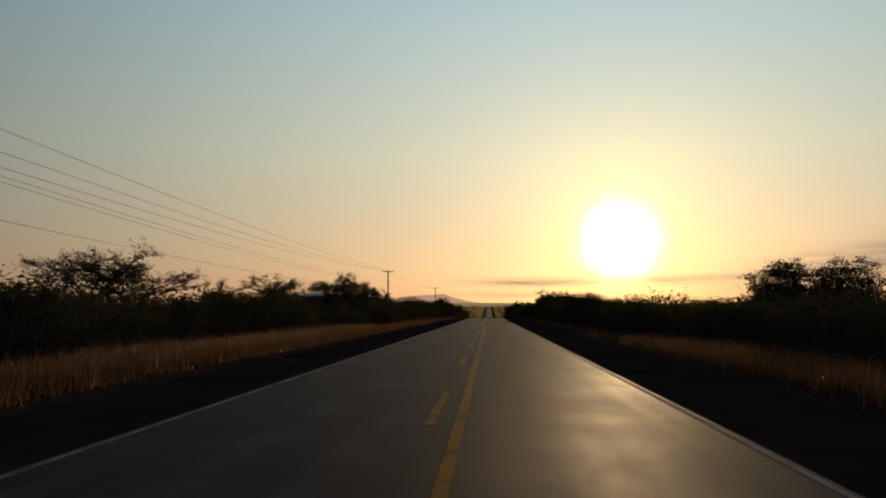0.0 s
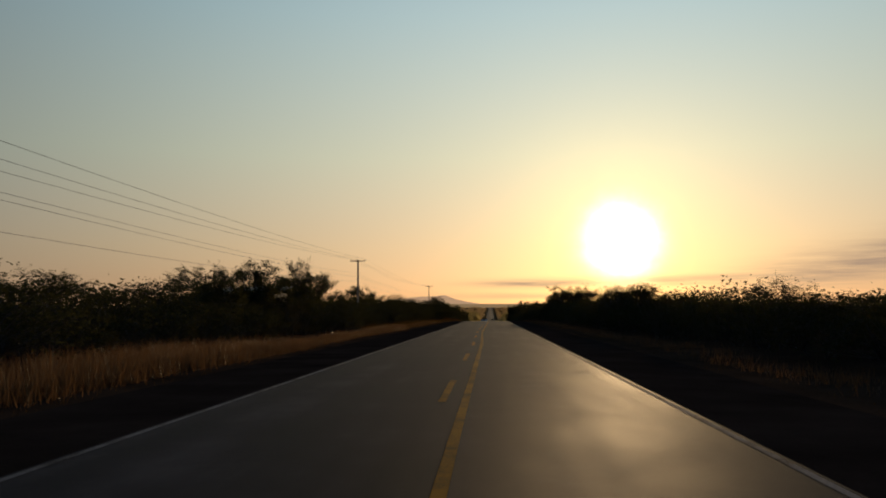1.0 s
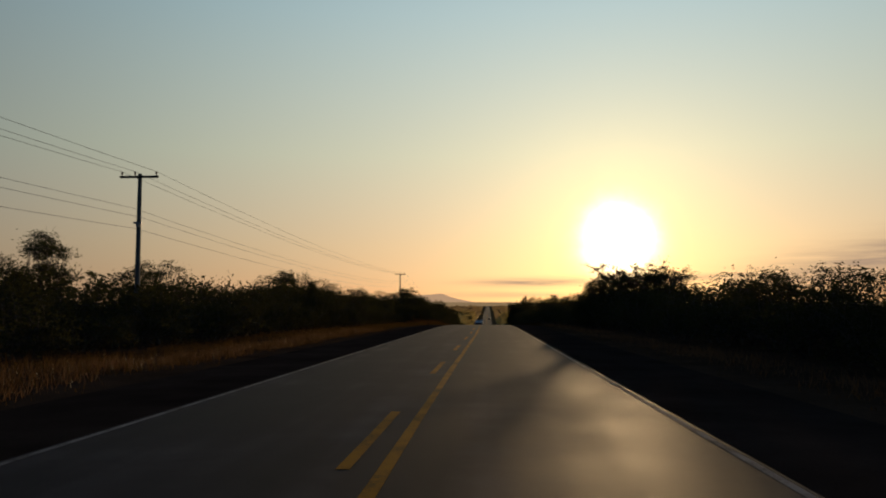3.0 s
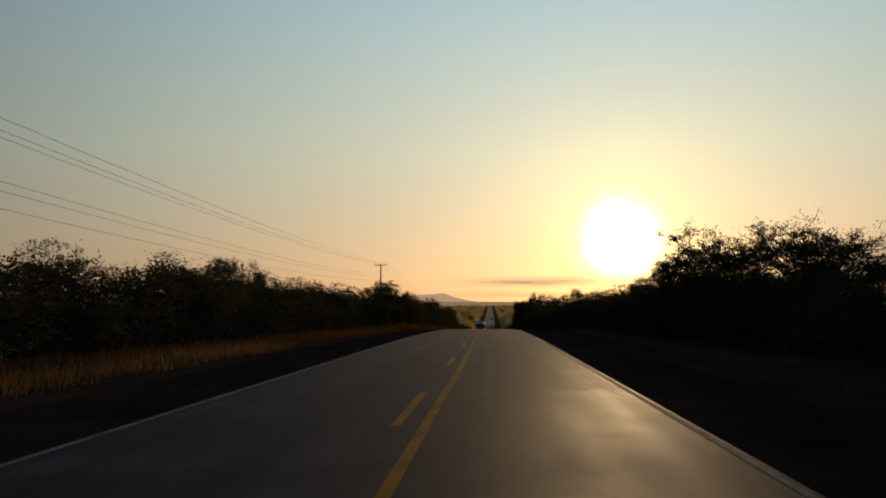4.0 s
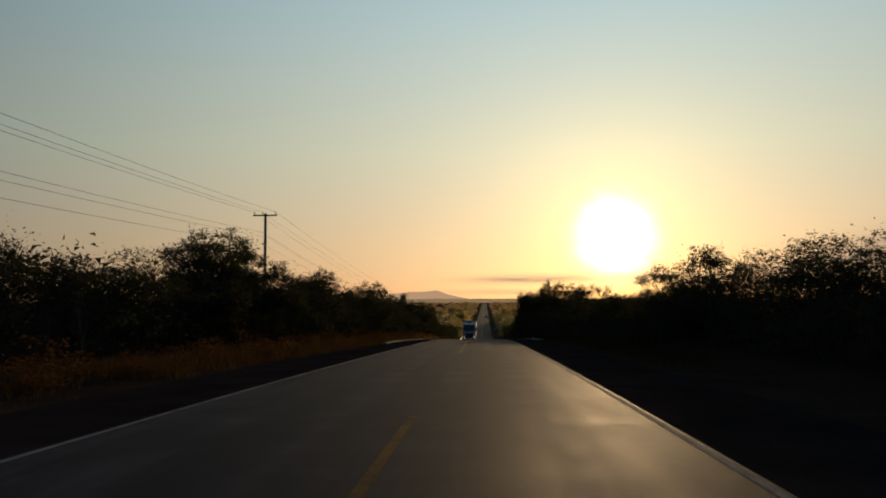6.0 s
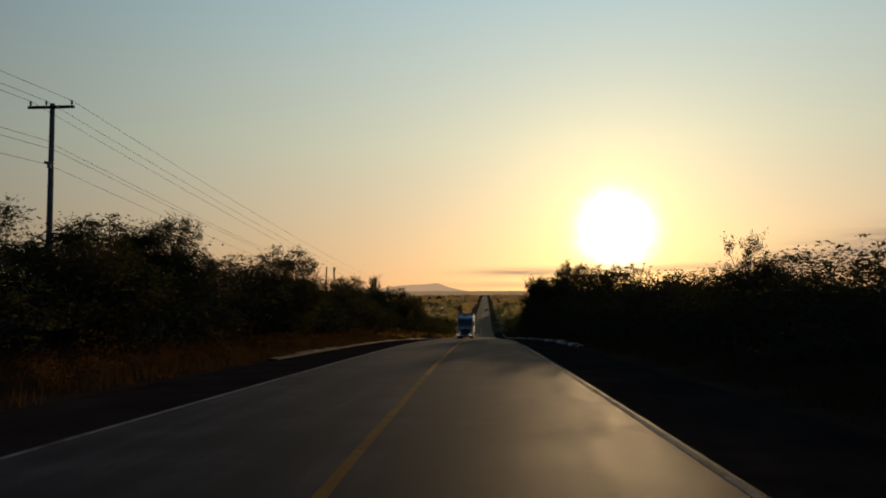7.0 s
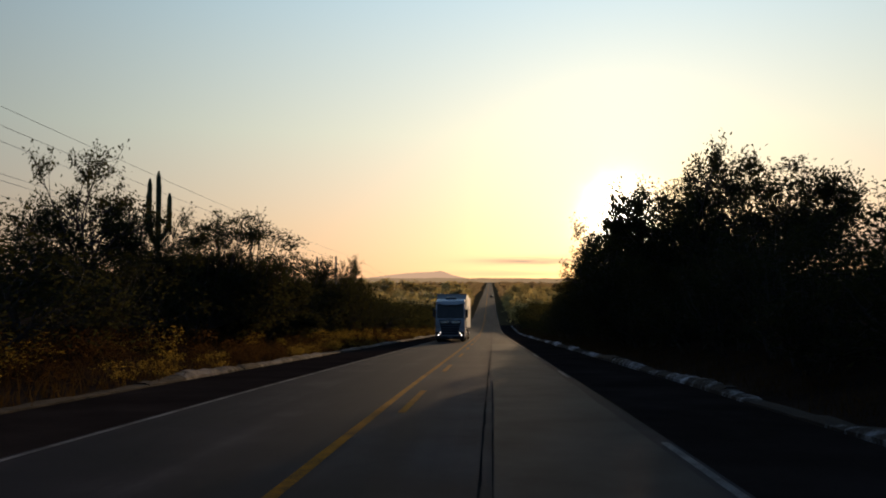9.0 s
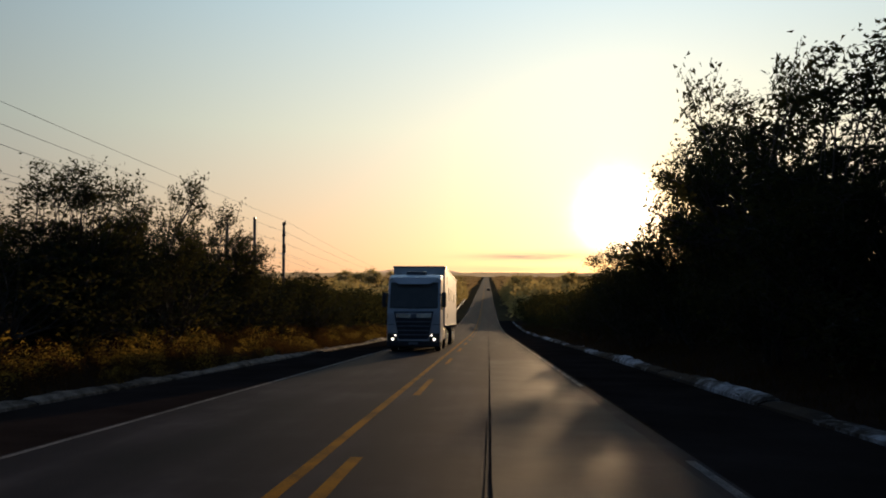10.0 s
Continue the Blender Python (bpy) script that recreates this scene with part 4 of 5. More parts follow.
def build_tufted_tree(x, y, top, seed):
    """Thick bare stalks like antlers, each ending in a small rosette of leaves."""
    rng = random.Random(seed)
    ground = land_z(x, y)
    tall = top - ground
    ob = thing("tufted_tree", "bare-branched shrubby tree with leaf tufts at the tips", "tree", at=Matrix.Translation((x, y, ground - 0.1)))
    vs, fs = [], []
    tube(vs, fs, (0, 0, 0), (0.05, 0, tall * 0.22), 0.13, 0.10, 8)
    tube(vs, fs, (0.05, 0, tall * 0.22), (0.0, 0.04, tall * 0.42), 0.10, 0.08, 8)
    part("trunk", mesh_from("trunk", vs, fs, BARK, True), None, ob)

    def stalk(vs, fs, p, q, r):
        """A stalk that leaves sideways and bends upright."""
        bend = Vector((p.x + (q.x - p.x) * 0.75, p.y + (q.y - p.y) * 0.9, p.z + (q.z - p.z) * rng.uniform(0.3, 0.6))) + Vector((rng.gauss(0, 0.16), rng.gauss(0, 0.16), 0))
        pts = [p * (1 - u) ** 2 + bend * 2 * u * (1 - u) + q * u * u for u in (0, 0.2, 0.4, 0.6, 0.8, 1.0)]
        for k, (a, b) in enumerate(zip(pts, pts[1:])):
            tube(vs, fs, a, b, r * (1 - 0.1 * k), r * (0.9 - 0.1 * k), 5)
        return pts

    def rosette(limb, p, size, leaves=15):
        lv, lf = [], []
        for k in range(leaves):
            a = k * 2.4 + rng.uniform(-0.3, 0.3)
            d = Vector((math.cos(a), math.sin(a), rng.uniform(-0.35, 0.5)))
            s = Vector((-math.sin(a), math.cos(a), 0)) * size * 0.17
            L = size * rng.uniform(0.6, 1.0)
            n = len(lv)
            lv += [p + Vector((0, 0, 0.02)), p + d * L * 0.6 + s, p + d * L + Vector((0, 0, -0.3 * L)), p + d * L * 0.6 - s]
            lf.append((n, n + 1, n + 2, n + 3))
        part("leaf_tuft", mesh_from("leaf_tuft", lv, lf, LEAF), None, limb)

    fork = Vector((0.0, 0.04, tall * 0.41))
    tips = [(-1.25, -0.7, 0.88), (-0.85, -0.9, 0.95), (-0.55, 0.3, 0.84), (-0.25, -0.2, 0.95), (0.1, -0.5, 0.98), (0.35, 0.4, 0.93), (0.65, -0.1, 0.9),
            (1.0, 0.6, 1.01), (1.3, 0.2, 0.96), (1.7, -0.2, 0.9), (1.15, -0.8, 0.78), (-1.9, 0.2, 0.76), (-0.8, 0.9, 0.79), (0.2, 1.0, 0.82)]
    for tx, ty, tz in tips:
        vs, fs = [], []
        tip = Vector((tx, ty, tall * tz))
        pts = stalk(vs, fs, fork, tip, 0.03)
        ends = [(tip, rng.uniform(0.12, 0.17), 26)]
        for k in range(rng.choice((1, 2, 2, 3))):
            p = pts[(2, 3, 4)[k]]
            q = p + Vector((rng.uniform(-0.35, 0.35), rng.uniform(-0.35, 0.35), rng.uniform(0.3, 0.75) * (tip.z - p.z) + 0.12))
            stalk(vs, fs, p, q, 0.017)
            ends.append((q, rng.uniform(0.08, 0.13), 15))
        limb = part("limb", mesh_from("limb", vs, fs, BARK, True), None, ob)
        for p, size, leaves in ends:
            rosette(limb, p, size, leaves)
    vs, fs = [], []
    stalk(vs, fs, fork, Vector((-2.45, -0.4, tall * 0.86)), 0.02)
    part("limb", mesh_from("limb", vs, fs, BARK, True), None, ob)


build_tufted_tree(10.35, 254.6, 0.72, 77)


def build_shed(x, y):
    base = land_z(x, y) - 0.2
    ob = thing("farm_shed", "small low shed with a pale metal roof among bushes", "shed", at=Matrix.Translation((x, y, base)))
    for y0 in (0.0, 3.8):
        bm = bmesh.new()
        box(bm, -2.5, 2.5, y0, y0 + 0.18, 0.0, 3.35)
        part("wall", bm, PLASTER, ob)
    for s in (-1, 1):
        bm = bmesh.new()
        box(bm, s * 2.42 - 0.08, s * 2.42 + 0.08, 0.18, 3.8, 0.0, 3.35)
        part("wall", bm, PLASTER, ob)
    vs, fs = [], []
    n = 44
    for k in range(n + 1):
        px = -2.9 + 5.8 * k / n
        dz = 0.04 if k % 2 else 0.0
        vs += [(px, -0.5, 3.5 + dz), (px, 4.4, 3.95 + dz), (px, 4.4, 3.88 + dz), (px, -0.5, 3.38 + dz)]
    for k in range(n):
        for j in range(4):
            i = (j + 1) % 4
            fs.append((4 * k + j, 4 * k + 4 + j, 4 * k + 4 + i, 4 * k + i))
    part("roof_sheet", mesh_from("roof_sheet", vs, fs, ROOF_METAL), None, ob, "pale corrugated metal roof")


build_shed(-19.5, 91.5)

# ---- the line of poles ----
POLES = [(-16.0, 5, 7.5), (-15.8, 124.5, 8.1), (-15.9, 236, 10.1), (-14.0, 352.5, 8.9), (-13.6, 468, 7.2), (-13.6, 580, 7.6)]
WIRES_UP = (-0.85, -0.2, 0.85)


def build_pole(x, y, top, arm=True):
    base = land_z(x, y)
    ob = thing("utility_pole", "slim grey concrete utility pole with a crossarm", "utility pole", "poles along the road", at=Matrix.Translation((x, y, base)))
    h = road_z(y) + top - base
    vs, fs = [], []
    tube(vs, fs, (0, 0, -1.2), (0, 0, h), 0.15, 0.095, 10)
    fs.append(tuple(range(len(vs) - 10, len(vs))))
    part("shaft", mesh_from("shaft", vs, fs, CONCRETE, True), None, ob)
    bm = bmesh.new()
    if not arm:
        ob["label"] = "slim concrete utility pole with insulators close to its top"
        for down in (0.0, 0.85, 1.7):
            box(bm, -0.1, 0.2, -0.14, -0.05, h - 0.22 - down, h - 0.11 - down, 0.008)
        unit = bmesh.new()
        box(unit, -0.02, 0.24, -0.30, -0.10, h - 2.35, h - 1.75, 0.03)
        part("transformer", unit, BLACK_PLASTIC, ob, "small dark transformer")
    else:
        box(bm, -0.95, 0.95, -0.14, -0.05, h - 0.22, h - 0.11, 0.008)
    part("crossarm", bm, BARK, ob, "weathered wooden crossarm")
    for wx, down in (zip(WIRES_UP, (0, 0, 0)) if arm else ((0.14, 0.0), (0.14, 0.85), (0.14, 1.7))):
        bm = bmesh.new()
        for z, r in ((0.0, 0.02), (0.06, 0.055), (0.11, 0.04), (0.15, 0.05)):
            bmesh.ops.create_cone(bm, cap_ends=True, segments=10, radius1=r, radius2=r * 0.7, depth=0.06, matrix=Matrix.Translation((wx, -0.095, h - 0.08 - down + z)))
        part("insulator", bm, CERAMIC, ob, "brown ceramic insulator")
    bm = bmesh.new()
    box(bm, -0.2, 0.2, -0.16, -0.09, h - 2.45, h - 2.35, 0.006)
    box(bm, -0.07, 0.07, -0.17, 0.13, h - 2.62, h - 2.42, 0.01)
    part("bracket", bm, STEEL, ob, "galvanised cable bracket")
    return ob


for k, p in enumerate(POLES):
    build_pole(*p, arm=k != 3)


def build_wire(pa, pb, sag, radius):
    vs, fs = [], []
    n = 24
    pts = []
    for k in range(n + 1):
        f = k / n
        p = Vector(pa).lerp(Vector(pb), f)
        p.z -= sag * 4 * f * (1 - f)
        pts.append(p)
    for p in pts:
        vs += [p + Vector((radius, 0, 0)), p + Vector((0, 0, radius)), p - Vector((radius, 0, 0)), p - Vector((0, 0, radius))]
    for k in range(n):
        for j in range(4):
            i = (j + 1) % 4
            fs.append((4 * k + j, 4 * k + i, 4 * k + 4 + i, 4 * k + 4 + j))
    ob = new("overhead_wire", mesh_from("overhead_wire", vs, fs, WIRE))
    tagged(ob, "thin dark overhead wire strung between the poles", "wire", "wires")


# how far below each pole's top the upper wires and the cables hang; on the pole without a crossarm they hang one under the other
HANG = [((0.0, 0.0, 0.0), (1.5, 1.9, 2.5))] * 7
HANG[1] = ((0.7, 0.3, -0.15), (0.8, 1.1, 2.5))
HANG[2] = ((0.0, 0.0, 0.0), (1.7, 2.15, 2.7))
HANG[4] = ((1.7, 0.85, 0.0), (2.2, 2.5, 2.8))
SPANS = [(-16.2, -110, 7.6)] + POLES
for k in range(len(POLES)):
    (xa, ya, ta), (xb, yb, tb) = SPANS[k], SPANS[k + 1]
    (upa, lowa), (upb, lowb) = HANG[k], HANG[k + 1]
    za, zb = road_z(ya) + ta, road_z(yb) + tb
    for n, wx in enumerate(WIRES_UP):
        sa, sb = (0.14 if k == 4 else wx), (0.14 if k == 3 else wx)
        build_wire((xa + sa, ya - 0.1, za + 0.09 - upa[n]), (xb + sb, yb - 0.1, zb + 0.09 - upb[n]), 0.9, 0.009)
    for n, dx in enumerate((-0.2, 0.2, 0.0)):
        build_wire((xa + dx, ya - 0.2, za - lowa[n]), (xb + dx, yb - 0.2, zb - lowb[n]), 0.95, 0.008)


# two plain posts beside the pole in the cutting
for x, y, top in ((-16.1, 352.0, 9.1), (-18.4, 352.5, 9.1)):
    base = land_z(x, y)
    ob = thing("line_post", "plain slim grey concrete post among the bushes", "post", "posts", at=Matrix.Translation((x, y, base)))
    h = road_z(y) + top - base
    vs, fs = [], []
    tube(vs, fs, (0, 0, -1.0), (0, 0, h), 0.15, 0.11, 10)
    fs.append(tuple(range(len(vs) - 10, len(vs))))
    part("shaft", mesh_from("shaft", vs, fs, CONCRETE, True), None, ob)
    bm = bmesh.new()
    box(bm, -0.09, 0.09, -0.09, 0.09, h - 0.02, h + 0.12, 0.02)
    part("cap", bm, CERAMIC, ob)


# ---- columnar cacti ----
def build_cactus(x, y, height, seed):
    rng = random.Random(seed)
    ob = thing("cactus", "tall branching columnar cactus among the bushes", "cactus", "cacti", at=Matrix.Translation((x, y, land_z(x, y) - 0.1)))
    arms = [((0, 0), 0.0, height)] + [((0.15 * (k - 2.5) + rng.uniform(-0.05, 0.05) + (0.1 if k > 2 else -0.1), rng.uniform(-0.4, 0.4)), height * rng.uniform(0.45, 0.62), height * rng.uniform(0.78, 1.0)) for k in range(6)]
    for (ax, ay), z0, z1 in arms:
        vs, fs = [], []
        n, rings = 16, []
        pts = [Vector((0, 0, z0 - 0.3)), Vector((ax * 0.7, ay * 0.7, z0 + 0.12)), Vector((ax, ay, z0 + 0.5))] if z0 else [Vector((0, 0, 0))]
        pts += [Vector((ax, ay, z1 * f)) for f in (0.8, 0.96)] + [Vector((ax, ay, z1))]
        for i, p in enumerate(pts):
            r = 0.075 if i < len(pts) - 1 else 0.025
            for k in range(n):
                q = 2 * math.pi * k / n
                rr = r * (1.15 if k % 2 else 0.82)
                vs.append(p + Vector((rr * math.cos(q), rr * math.sin(q), 0)))
        for i in range(len(pts) - 1):
            for k in range(n):
                j = (k + 1) % n
                fs.append((i * n + k, i * n + j, (i + 1) * n + j, (i + 1) * n + k))
        fs.append(tuple((len(pts) - 1) * n + k for k in range(n)))
        part("arm" if z0 else "stem", mesh_from("arm", vs, fs, CACTUS), None, ob)


for x, y, h, seed in ((-11.3, 294.2, 6.25, 1),):
    build_cactus(x, y, h, seed)


def build_leaning_cactus(x, y, height):
    ob = thing("cactus", "thin leaning cactus with a forked top over the bushes", "cactus", "cacti", at=Matrix.Translation((x, y, land_z(x, y) - 0.1)))
    fork = Vector((0.25, 0.0, height * 0.86))
    for name, pts in (("stem", [Vector((0, 0, 0)), Vector((0.05, 0, height * 0.5)), fork, fork + Vector((0.22, 0.0, height * 0.12)), fork + Vector((0.25, 0, height * 0.14))]),
                      ("arm", [fork - Vector((0.02, 0, 0.06)), fork + Vector((0.16, 0.0, 0.03)), fork + Vector((0.32, 0.0, 0.17)), fork + Vector((0.44, 0.0, 0.36)), fork + Vector((0.46, 0, 0.39))])):
        vs, fs = [], []
        for k in range(len(pts) - 1):
            last = k == len(pts) - 2
            tube(vs, fs, pts[k], pts[k + 1], 0.058, 0.025 if last else 0.058, 10)
        part(name, mesh_from(name, vs, fs, CACTUS, True), None, ob)


build_leaning_cactus(-12.3, 257, 3.9)

for x, y, top, lean, bud in ((-15.45, 287.2, 7.7, -0.12, False), (-14.75, 287.6, 7.75, 0.06, True)):
    base = land_z(x, y)
    tall = road_z(y) + top - base
    ob = thing("cactus", "slender single-stemmed columnar cactus rising out of the bushes", "cactus", "cacti", at=Matrix.Translation((x, y, base)))
    vs, fs = [], []
    pts = [Vector((lean * 2.2 * (1 - f), 0, tall * f)) for f in (-0.1, 0.4, 0.7, 0.9, 0.975, 1.0)]
    for a, b, ra, rb in zip(pts, pts[1:], (0.09, 0.085, 0.075, 0.08, 0.07), (0.085, 0.075, 0.08, 0.07, 0.02)):
        tube(vs, fs, a, b, ra, rb, 10)
    part("stem", mesh_from("stem", vs, fs, CACTUS, True), None, ob)
    if bud:
        vs, fs = [], []
        for a, b, ra, rb in (((0.03, 0, tall - 0.5), (0.12, 0, tall - 0.36), 0.04, 0.055), ((0.12, 0, tall - 0.36), (0.14, 0, tall - 0.12), 0.055, 0.05), ((0.14, 0, tall - 0.12), (0.14, 0, tall - 0.06), 0.05, 0.015)):
            tube(vs, fs, Vector(a), Vector(b), ra, rb, 8)
        part("arm", mesh_from("arm", vs, fs, CACTUS, True), None, ob)


# ---- the steel guard rail in the valley ----
def build_guard_rail(x, ya, yb):
    ob = thing("guard_rail", "galvanised steel guard rail glinting beside the road", "guard rail")
    prof = [(0.0, 0.42), (0.05, 0.45), (0.05, 0.50), (0.0, 0.54), (0.0, 0.58), (0.05, 0.62), (0.05, 0.67), (0.0, 0.70)]
    vs, fs = [], []
    n = int((yb - ya) / 4)
    for k in range(n + 1):
        y = ya + 4 * k
        vs += [(x + a, y, road_z(y) + b) for a, b in prof]
    for k in range(n):
        for j in range(len(prof) - 1):
            a = k * 8 + j
            fs.append((a, a + 8, a + 9, a + 1))
    part("rail", mesh_from("rail", vs, fs, STEEL), None, ob)
    for k in range(0, n + 1):
        bm = bmesh.new()
        y = ya + 4 * k
        box(bm, x - 0.12, x - 0.02, y - 0.06, y + 0.06, road_z(y) - 0.4, road_z(y) + 0.72, 0.006)
        part("post", bm, STEEL, ob)


build_guard_rail(-6.35, 408, 564)


# ---- vehicles ----
def wheel(parent, x, y, r, w):
    bm = bmesh.new()
    turn = Matrix.Translation((x, y, r)) @ Matrix.Rotation(math.pi / 2, 4, "Y")
    bmesh.ops.create_cone(bm, cap_ends=True, segments=28, radius1=r, radius2=r, depth=w, matrix=turn)
    bmesh.ops.bevel(bm, geom=[e for e in bm.edges if len(e.link_faces) == 2 and e.calc_face_angle(0) > 1.0], offset=0.05, segments=2, affect="EDGES")
    ty = part("wheel", bm, RUBBER, parent)
    bm = bmesh.new()
    side = 1 if x > 0 else -1
    bmesh.ops.create_cone(bm, cap_ends=True, segments=20, radius1=r * 0.58, radius2=r * 0.5, depth=0.05, matrix=Matrix.Translation((side * (w / 2 + 0.0), 0, 0)) @ turn)
    part("rim", bm, STEEL, ty)


def slab(bm, outline, x0, x1, bevel):
    """A solid from an outline in (y, z), drawn out along x."""
    a = [bm.verts.new((x0, y, z)) for y, z in outline]
    b = [bm.verts.new((x1, y, z)) for y, z in outline]
    n = len(outline)
    bm.faces.new(a)
    bm.faces.new(list(reversed(b)))
    for k in range(n):
        j = (k + 1) % n
        bm.faces.new((a[j], a[k], b[k], b[j]))
    bmesh.ops.recalc_face_normals(bm, faces=bm.faces)
    if bevel:
        bmesh.ops.bevel(bm, geom=list(bm.edges), offset=bevel, segments=3, affect="EDGES", profile=0.6)


def build_truck(x, y):
    at = Matrix.Translation((x, y, road_z(y))) @ Matrix.Rotation(math.atan(slope_at(y + 6)), 4, "X")
    ob = thing("truck", "white cab-over truck with box trailer and lit headlights on the road", "truck")
    bm = bmesh.new()
    slab(bm, [(0.06, 0.42), (0.0, 0.95), (0.0, 1.75), (0.06, 1.95), (0.34, 2.95), (0.55, 3.4), (1.1, 3.62), (2.25, 3.66), (2.25, 0.75), (1.95, 0.62), (1.95, 0.42)], -1.24, 1.24, 0.09)
    body = part("cab", bm, TRUCK_WHITE, ob)
    bm = bmesh.new()
    slab(bm, [(0.055, 2.0), (0.305, 2.93), (0.42, 3.22), (0.5, 3.2), (0.38, 2.92), (0.14, 2.0)], -1.12, 1.12, 0.02)
    part("windscreen", bm, DARK_GLASS, body, "dark windscreen")
    # a white visor hangs over the windscreen, deepest in the middle
    bm = bmesh.new()
    rim = [(-1.12, 3.46), (-1.02, 3.36), (-0.80, 3.17), (-0.66, 3.13), (0.66, 3.13), (0.80, 3.17), (1.02, 3.36), (1.12, 3.46)]
    face = [bm.verts.new((px, 0.02 + 0.42 * (pz - 2.93) / 0.5, pz)) for px, pz in rim]
    back = [bm.verts.new((v.co.x, v.co.y + 0.10, v.co.z + 0.03)) for v in face]
    bm.faces.new(face)
    bm.faces.new(list(reversed(back)))
    for k in range(len(rim)):
        j = (k + 1) % len(rim)
        bm.faces.new((face[j], face[k], back[k], back[j]))
    bmesh.ops.recalc_face_normals(bm, faces=bm.faces)
    part("sun_visor", bm, TRUCK_WHITE, body, "white sun visor")
    bm = bmesh.new()
    slab(bm, [(1.05, 3.62), (1.2, 3.78), (1.9, 3.84), (2.0, 3.62)], -0.46, 0.46, 0.03)
    part("roof_deflector", bm, BLACK_PLASTIC, body, "dark roof deflector")
    def tapered(x0, y0, y1, z0, z1, foot, bevel=0.0):
        shape = bmesh.new()
        for v in box(shape, -x0, x0, y0, y1, z0, z1):
            if v.co.z < (z0 + z1) / 2:
                v.co.x *= foot
        if bevel:
            bmesh.ops.bevel(shape, geom=list(shape.edges), offset=bevel, segments=2, affect="EDGES", profile=0.6)
        return shape

    part("grille_frame", tapered(0.92, -0.045, 0.02, 0.58, 1.86, 0.74, 0.02), NAVY, body, "dark blue grille surround")
    part("grille", tapered(0.83, -0.06, 0.0, 0.64, 1.52, 0.78), BLACK_PLASTIC, body, "dark tapered grille")
    for k in range(4):
        bm = bmesh.new()
        w = 0.68 + 0.04 * k
        box(bm, -w, w, -0.085, -0.058, 0.76 + 0.2 * k, 0.81 + 0.2 * k, 0.006)
        part("grille_slat", bm, BAR_GREY, body)
    part("badge_bar", tapered(0.84, -0.075, -0.03, 1.55, 1.78, 0.97, 0.015), CHROME, body, "chrome bar over the grille")
    bm = bmesh.new()
    box(bm, -0.14, 0.14, -0.10, -0.07, 1.56, 1.74, 0.02)
    part("badge", bm, BAR_GREY, body, "plain badge on the chrome bar")
    # panel joints beside the grille and under the windscreen
    for sx in (-1, 1):
        bm = bmesh.new()
        box(bm, min(sx * 0.90, sx * 1.2), max(sx * 0.90, sx * 1.2), -0.012, 0.01, 1.24, 1.262)
        part("panel_joint", bm, BLACK_PLASTIC, body)
    for sx in (-1, 1):
        bm = bmesh.new()
        wipe = [Vector((sx * 0.1, 0.015, 1.985)), Vector((sx * 0.55, 0.03, 2.06)), Vector((sx * 0.95, 0.03, 2.07))]
        vs, fs = [], []
        for a, b in zip(wipe, wipe[1:]):
            tube(vs, fs, a, b, 0.016, 0.012, 6)
        bm.free()
        part("wiper", mesh_from("wiper", vs, fs, BLACK_PLASTIC), None, body, "black wiper")
    bm = bmesh.new()
    box(bm, -1.23, 1.23, -0.07, 0.12, 0.24, 0.50, 0.05)
    bumper = part("bumper", bm, BLACK_PLASTIC, ob, "dark bumper")
    bm = bmesh.new()
    box(bm, -0.70, 0.70, -0.085, -0.06, 0.50, 0.58, 0.02)
    part("bumper_trim", bm, TRUCK_WHITE, bumper, "white trim over the bumper")
    bm = bmesh.new()
    box(bm, -0.22, 0.22, -0.095, -0.07, 0.34, 0.45, 0.004)
    part("number_plate", bm, BAR_GREY, bumper, "blank grey number plate")
    for s in (-1, 1):
        bm = bmesh.new()
        box(bm, min(s * 0.74, s * 1.2), max(s * 0.74, s * 1.2), -0.05, 0.05, 0.50, 0.86, 0.05)
        lamp = part("headlight", bm, DARK_GLASS, ob, "dark headlight unit with lit lamps")
        for lx, lz, r in ((0.84, 0.76, 0.045), (0.96, 0.58, 0.07)):
            bm = bmesh.new()
            bmesh.ops.create_cone(bm, cap_ends=True, segments=14, radius1=r, radius2=r * 0.8, depth=0.03, matrix=Matrix.Translation((s * lx, -0.06, lz)) @ Matrix.Rotation(math.pi / 2, 4, "X"))
            part("lamp", bm, LAMP_LIT, lamp, "lit lamp")
        bm = bmesh.new()
        box(bm, min(s * 1.30, s * 1.50), max(s * 1.30, s * 1.50), 0.12, 0.32, 2.05, 2.75, 0.05)
        box(bm, min(s * 1.2, s * 1.34), max(s * 1.2, s * 1.34), 0.2, 0.26, 2.6, 2.66, 0.01)
        box(bm, min(s * 1.2, s * 1.34), max(s * 1.2, s * 1.34), 0.2, 0.26, 2.12, 2.18, 0.01)
        part("mirror", bm, BLACK_PLASTIC, ob, "black wing mirror")
        bm = bmesh.new()
        box(bm, min(s * 1.235, s * 1.252), max(s * 1.235, s * 1.252), 0.55, 1.6, 1.95, 2.75, 0.006)
        part("side_window", bm, DARK_GLASS, ob, "dark side window")
        bm = bmesh.new()
        box(bm, min(s * 1.05, s * 1.15), max(s * 1.05, s * 1.15), 0.52, 0.60, 3.38, 3.43, 0.01)
        part("roof_lamp", bm, CHROME, ob, "small roof lamp")
        bm = bmesh.new()
        slab(bm, [(2.25, 1.0), (2.25, 3.55), (2.62, 3.5), (2.62, 1.0)], s * 1.16 - 0.02, s * 1.16 + 0.02, 0.0)
        part("side_fairing", bm, TRUCK_WHITE, ob)
    bm = bmesh.new()
    box(bm, -1.29, 1.29, 2.85, 16.6, 1.18, 4.15, 0.03)
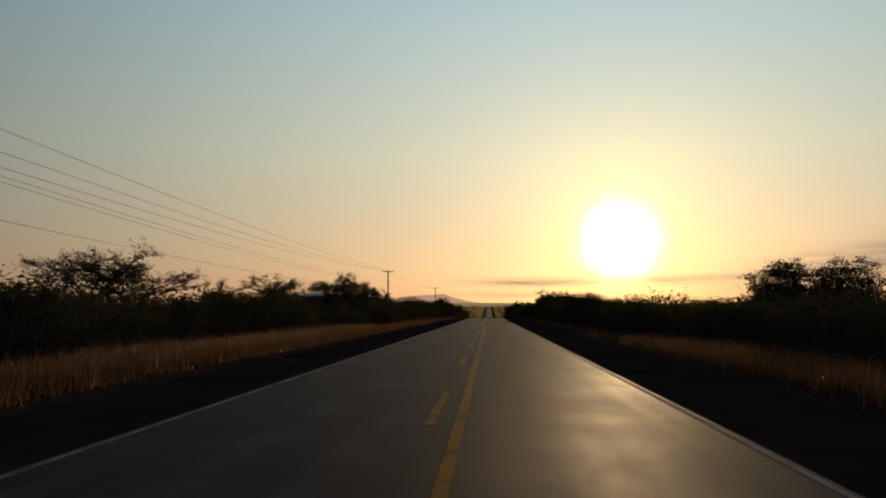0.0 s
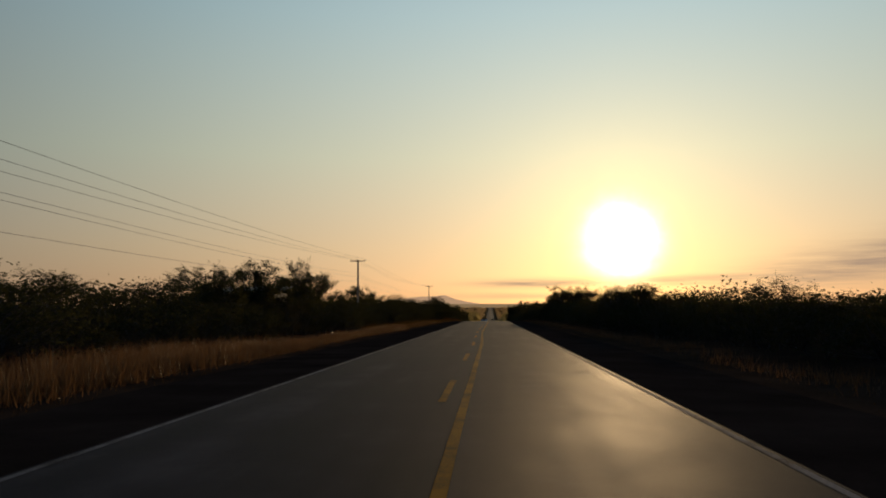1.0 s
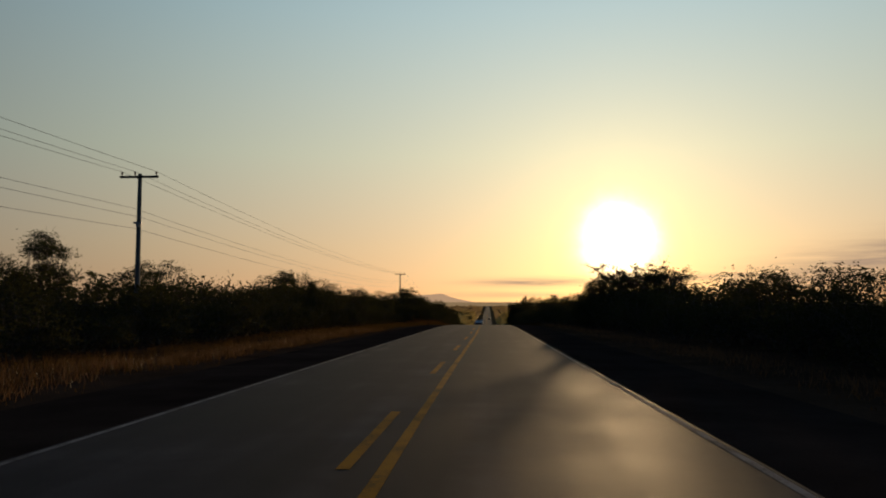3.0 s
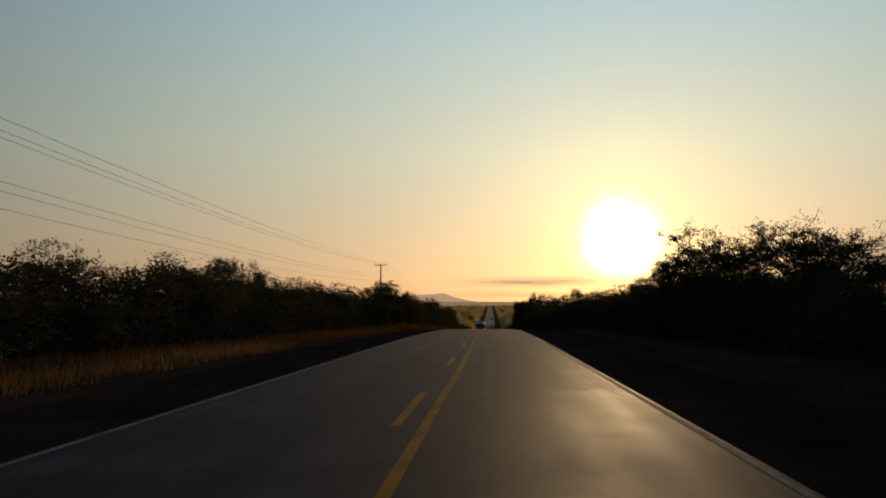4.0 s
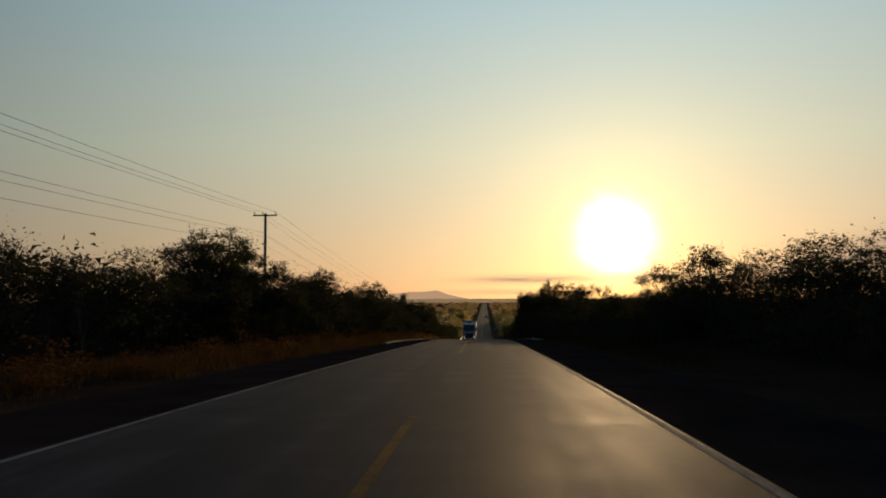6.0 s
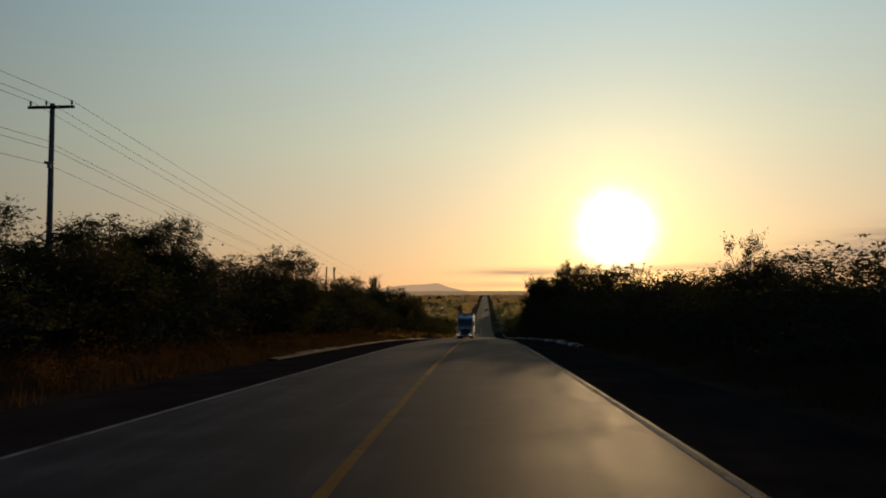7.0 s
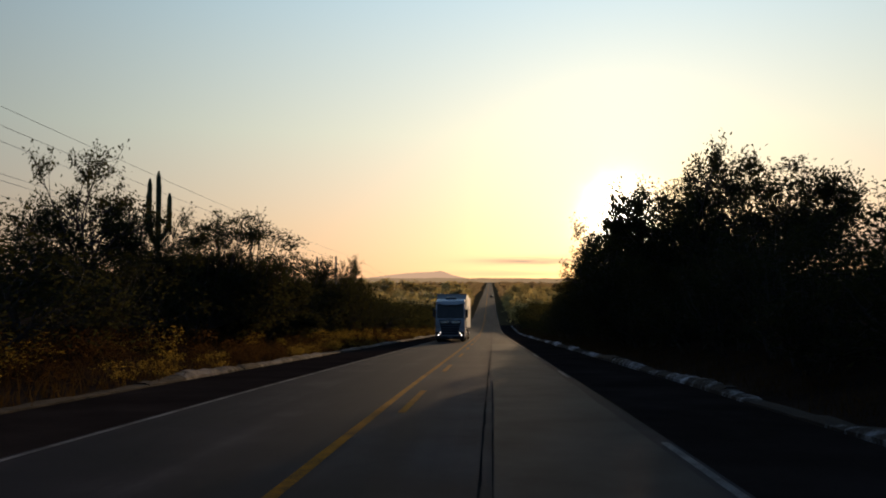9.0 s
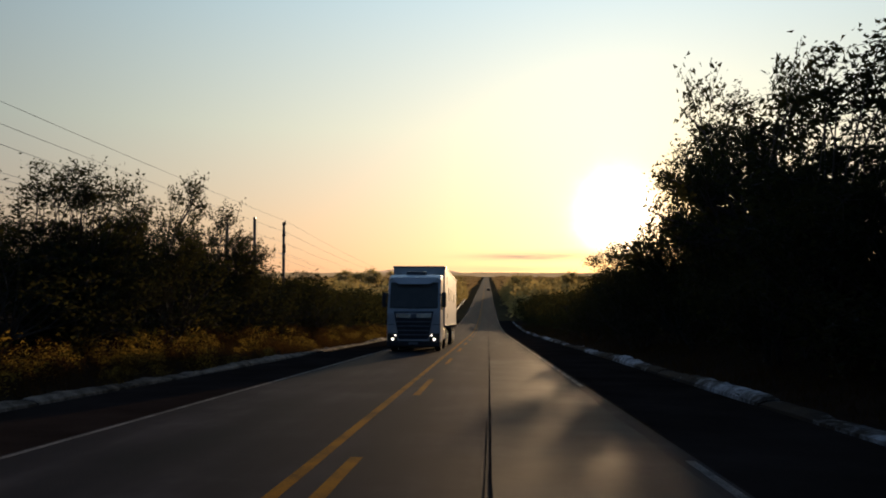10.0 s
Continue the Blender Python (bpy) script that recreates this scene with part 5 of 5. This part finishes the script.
    trailer = part("trailer_box", bm, PANEL_WHITE, ob, "white box trailer")
    for s in (-1, 1):
        for z in (1.18, 4.09):
            bm = bmesh.new()
            box(bm, s * 1.3 - 0.02, s * 1.3 + 0.02, 2.84, 16.6, z, z + 0.07, 0.005)
            part("edge_rail", bm, STEEL, trailer)
        for y0, y1, z0, z1 in ((4.6, 5.3, 3.35, 3.75), (6.2, 7.4, 2.5, 3.2), (8.0, 10.2, 2.6, 3.2), (4.8, 5.4, 1.55, 1.8), (12.0, 14.5, 2.6, 3.1)):
            bm = bmesh.new()
            box(bm, s * 1.297 - 0.008, s * 1.297 + 0.008, y0, y1, z0, z1, 0.003)
            part("side_lettering_bar", bm, BAR_GREY, trailer, "plain grey bar in place of lettering")
    bm = bmesh.new()
    box(bm, -1.3, 1.3, 2.83, 2.86, 4.07, 4.16, 0.005)
    part("top_rail", bm, STEEL, trailer)
    bm = bmesh.new()
    box(bm, -0.85, 0.85, 2.3, 2.84, 2.6, 3.75, 0.06)
    part("cooling_unit", bm, PANEL_WHITE, trailer)
    bm = bmesh.new()
    for s in (-1, 1):
        box(bm, s * 0.42 - 0.05, s * 0.42 + 0.05, 1.2, 16.3, 0.85, 1.14, 0.01)
    part("chassis", bm, BLACK_PLASTIC, ob)
    for s in (-1, 1):
        wheel(ob, s * 1.05, 1.35, 0.51, 0.32)
        for wy in (4.6, 5.95, 11.6, 12.9, 14.2):
            wheel(ob, s * 0.98, wy, 0.51, 0.52)
        bm = bmesh.new()
        box(bm, s * 1.12 - 0.12, s * 1.12 + 0.12, 2.35, 3.75, 0.5, 1.05, 0.06)
        part("fuel_tank", bm, STEEL, ob, "metal fuel tank")
    ob.matrix_world = at
    return ob


build_truck(-1.95, 330.3)


def build_far_car(x, y):
    ob = thing("car", "small dark car far away on the road", "car")
    bm = bmesh.new()
    slab(bm, [(0, 0.3), (0, 0.95), (0.5, 1.0), (1.0, 1.45), (2.6, 1.5), (3.3, 1.02), (4.2, 0.9), (4.25, 0.3)], -0.85, 0.85, 0.08)
    body = part("body", bm, CAR_RED, ob)
    bm = bmesh.new()
    slab(bm, [(0.5, 1.03), (0.96, 1.42), (0.93, 1.45), (0.46, 1.04)], -0.68, 0.68, 0.0)
    part("rear_window", bm, DARK_GLASS, body)
    for s in (-1, 1):
        for wy in (0.8, 3.4):
            wheel(ob, s * 0.76, wy, 0.31, 0.2)
    ob.matrix_world = Matrix.Translation((x, y, road_z(y))) @ Matrix.Rotation(math.atan(slope_at(y)), 4, "X")


build_far_car(2.0, 690)
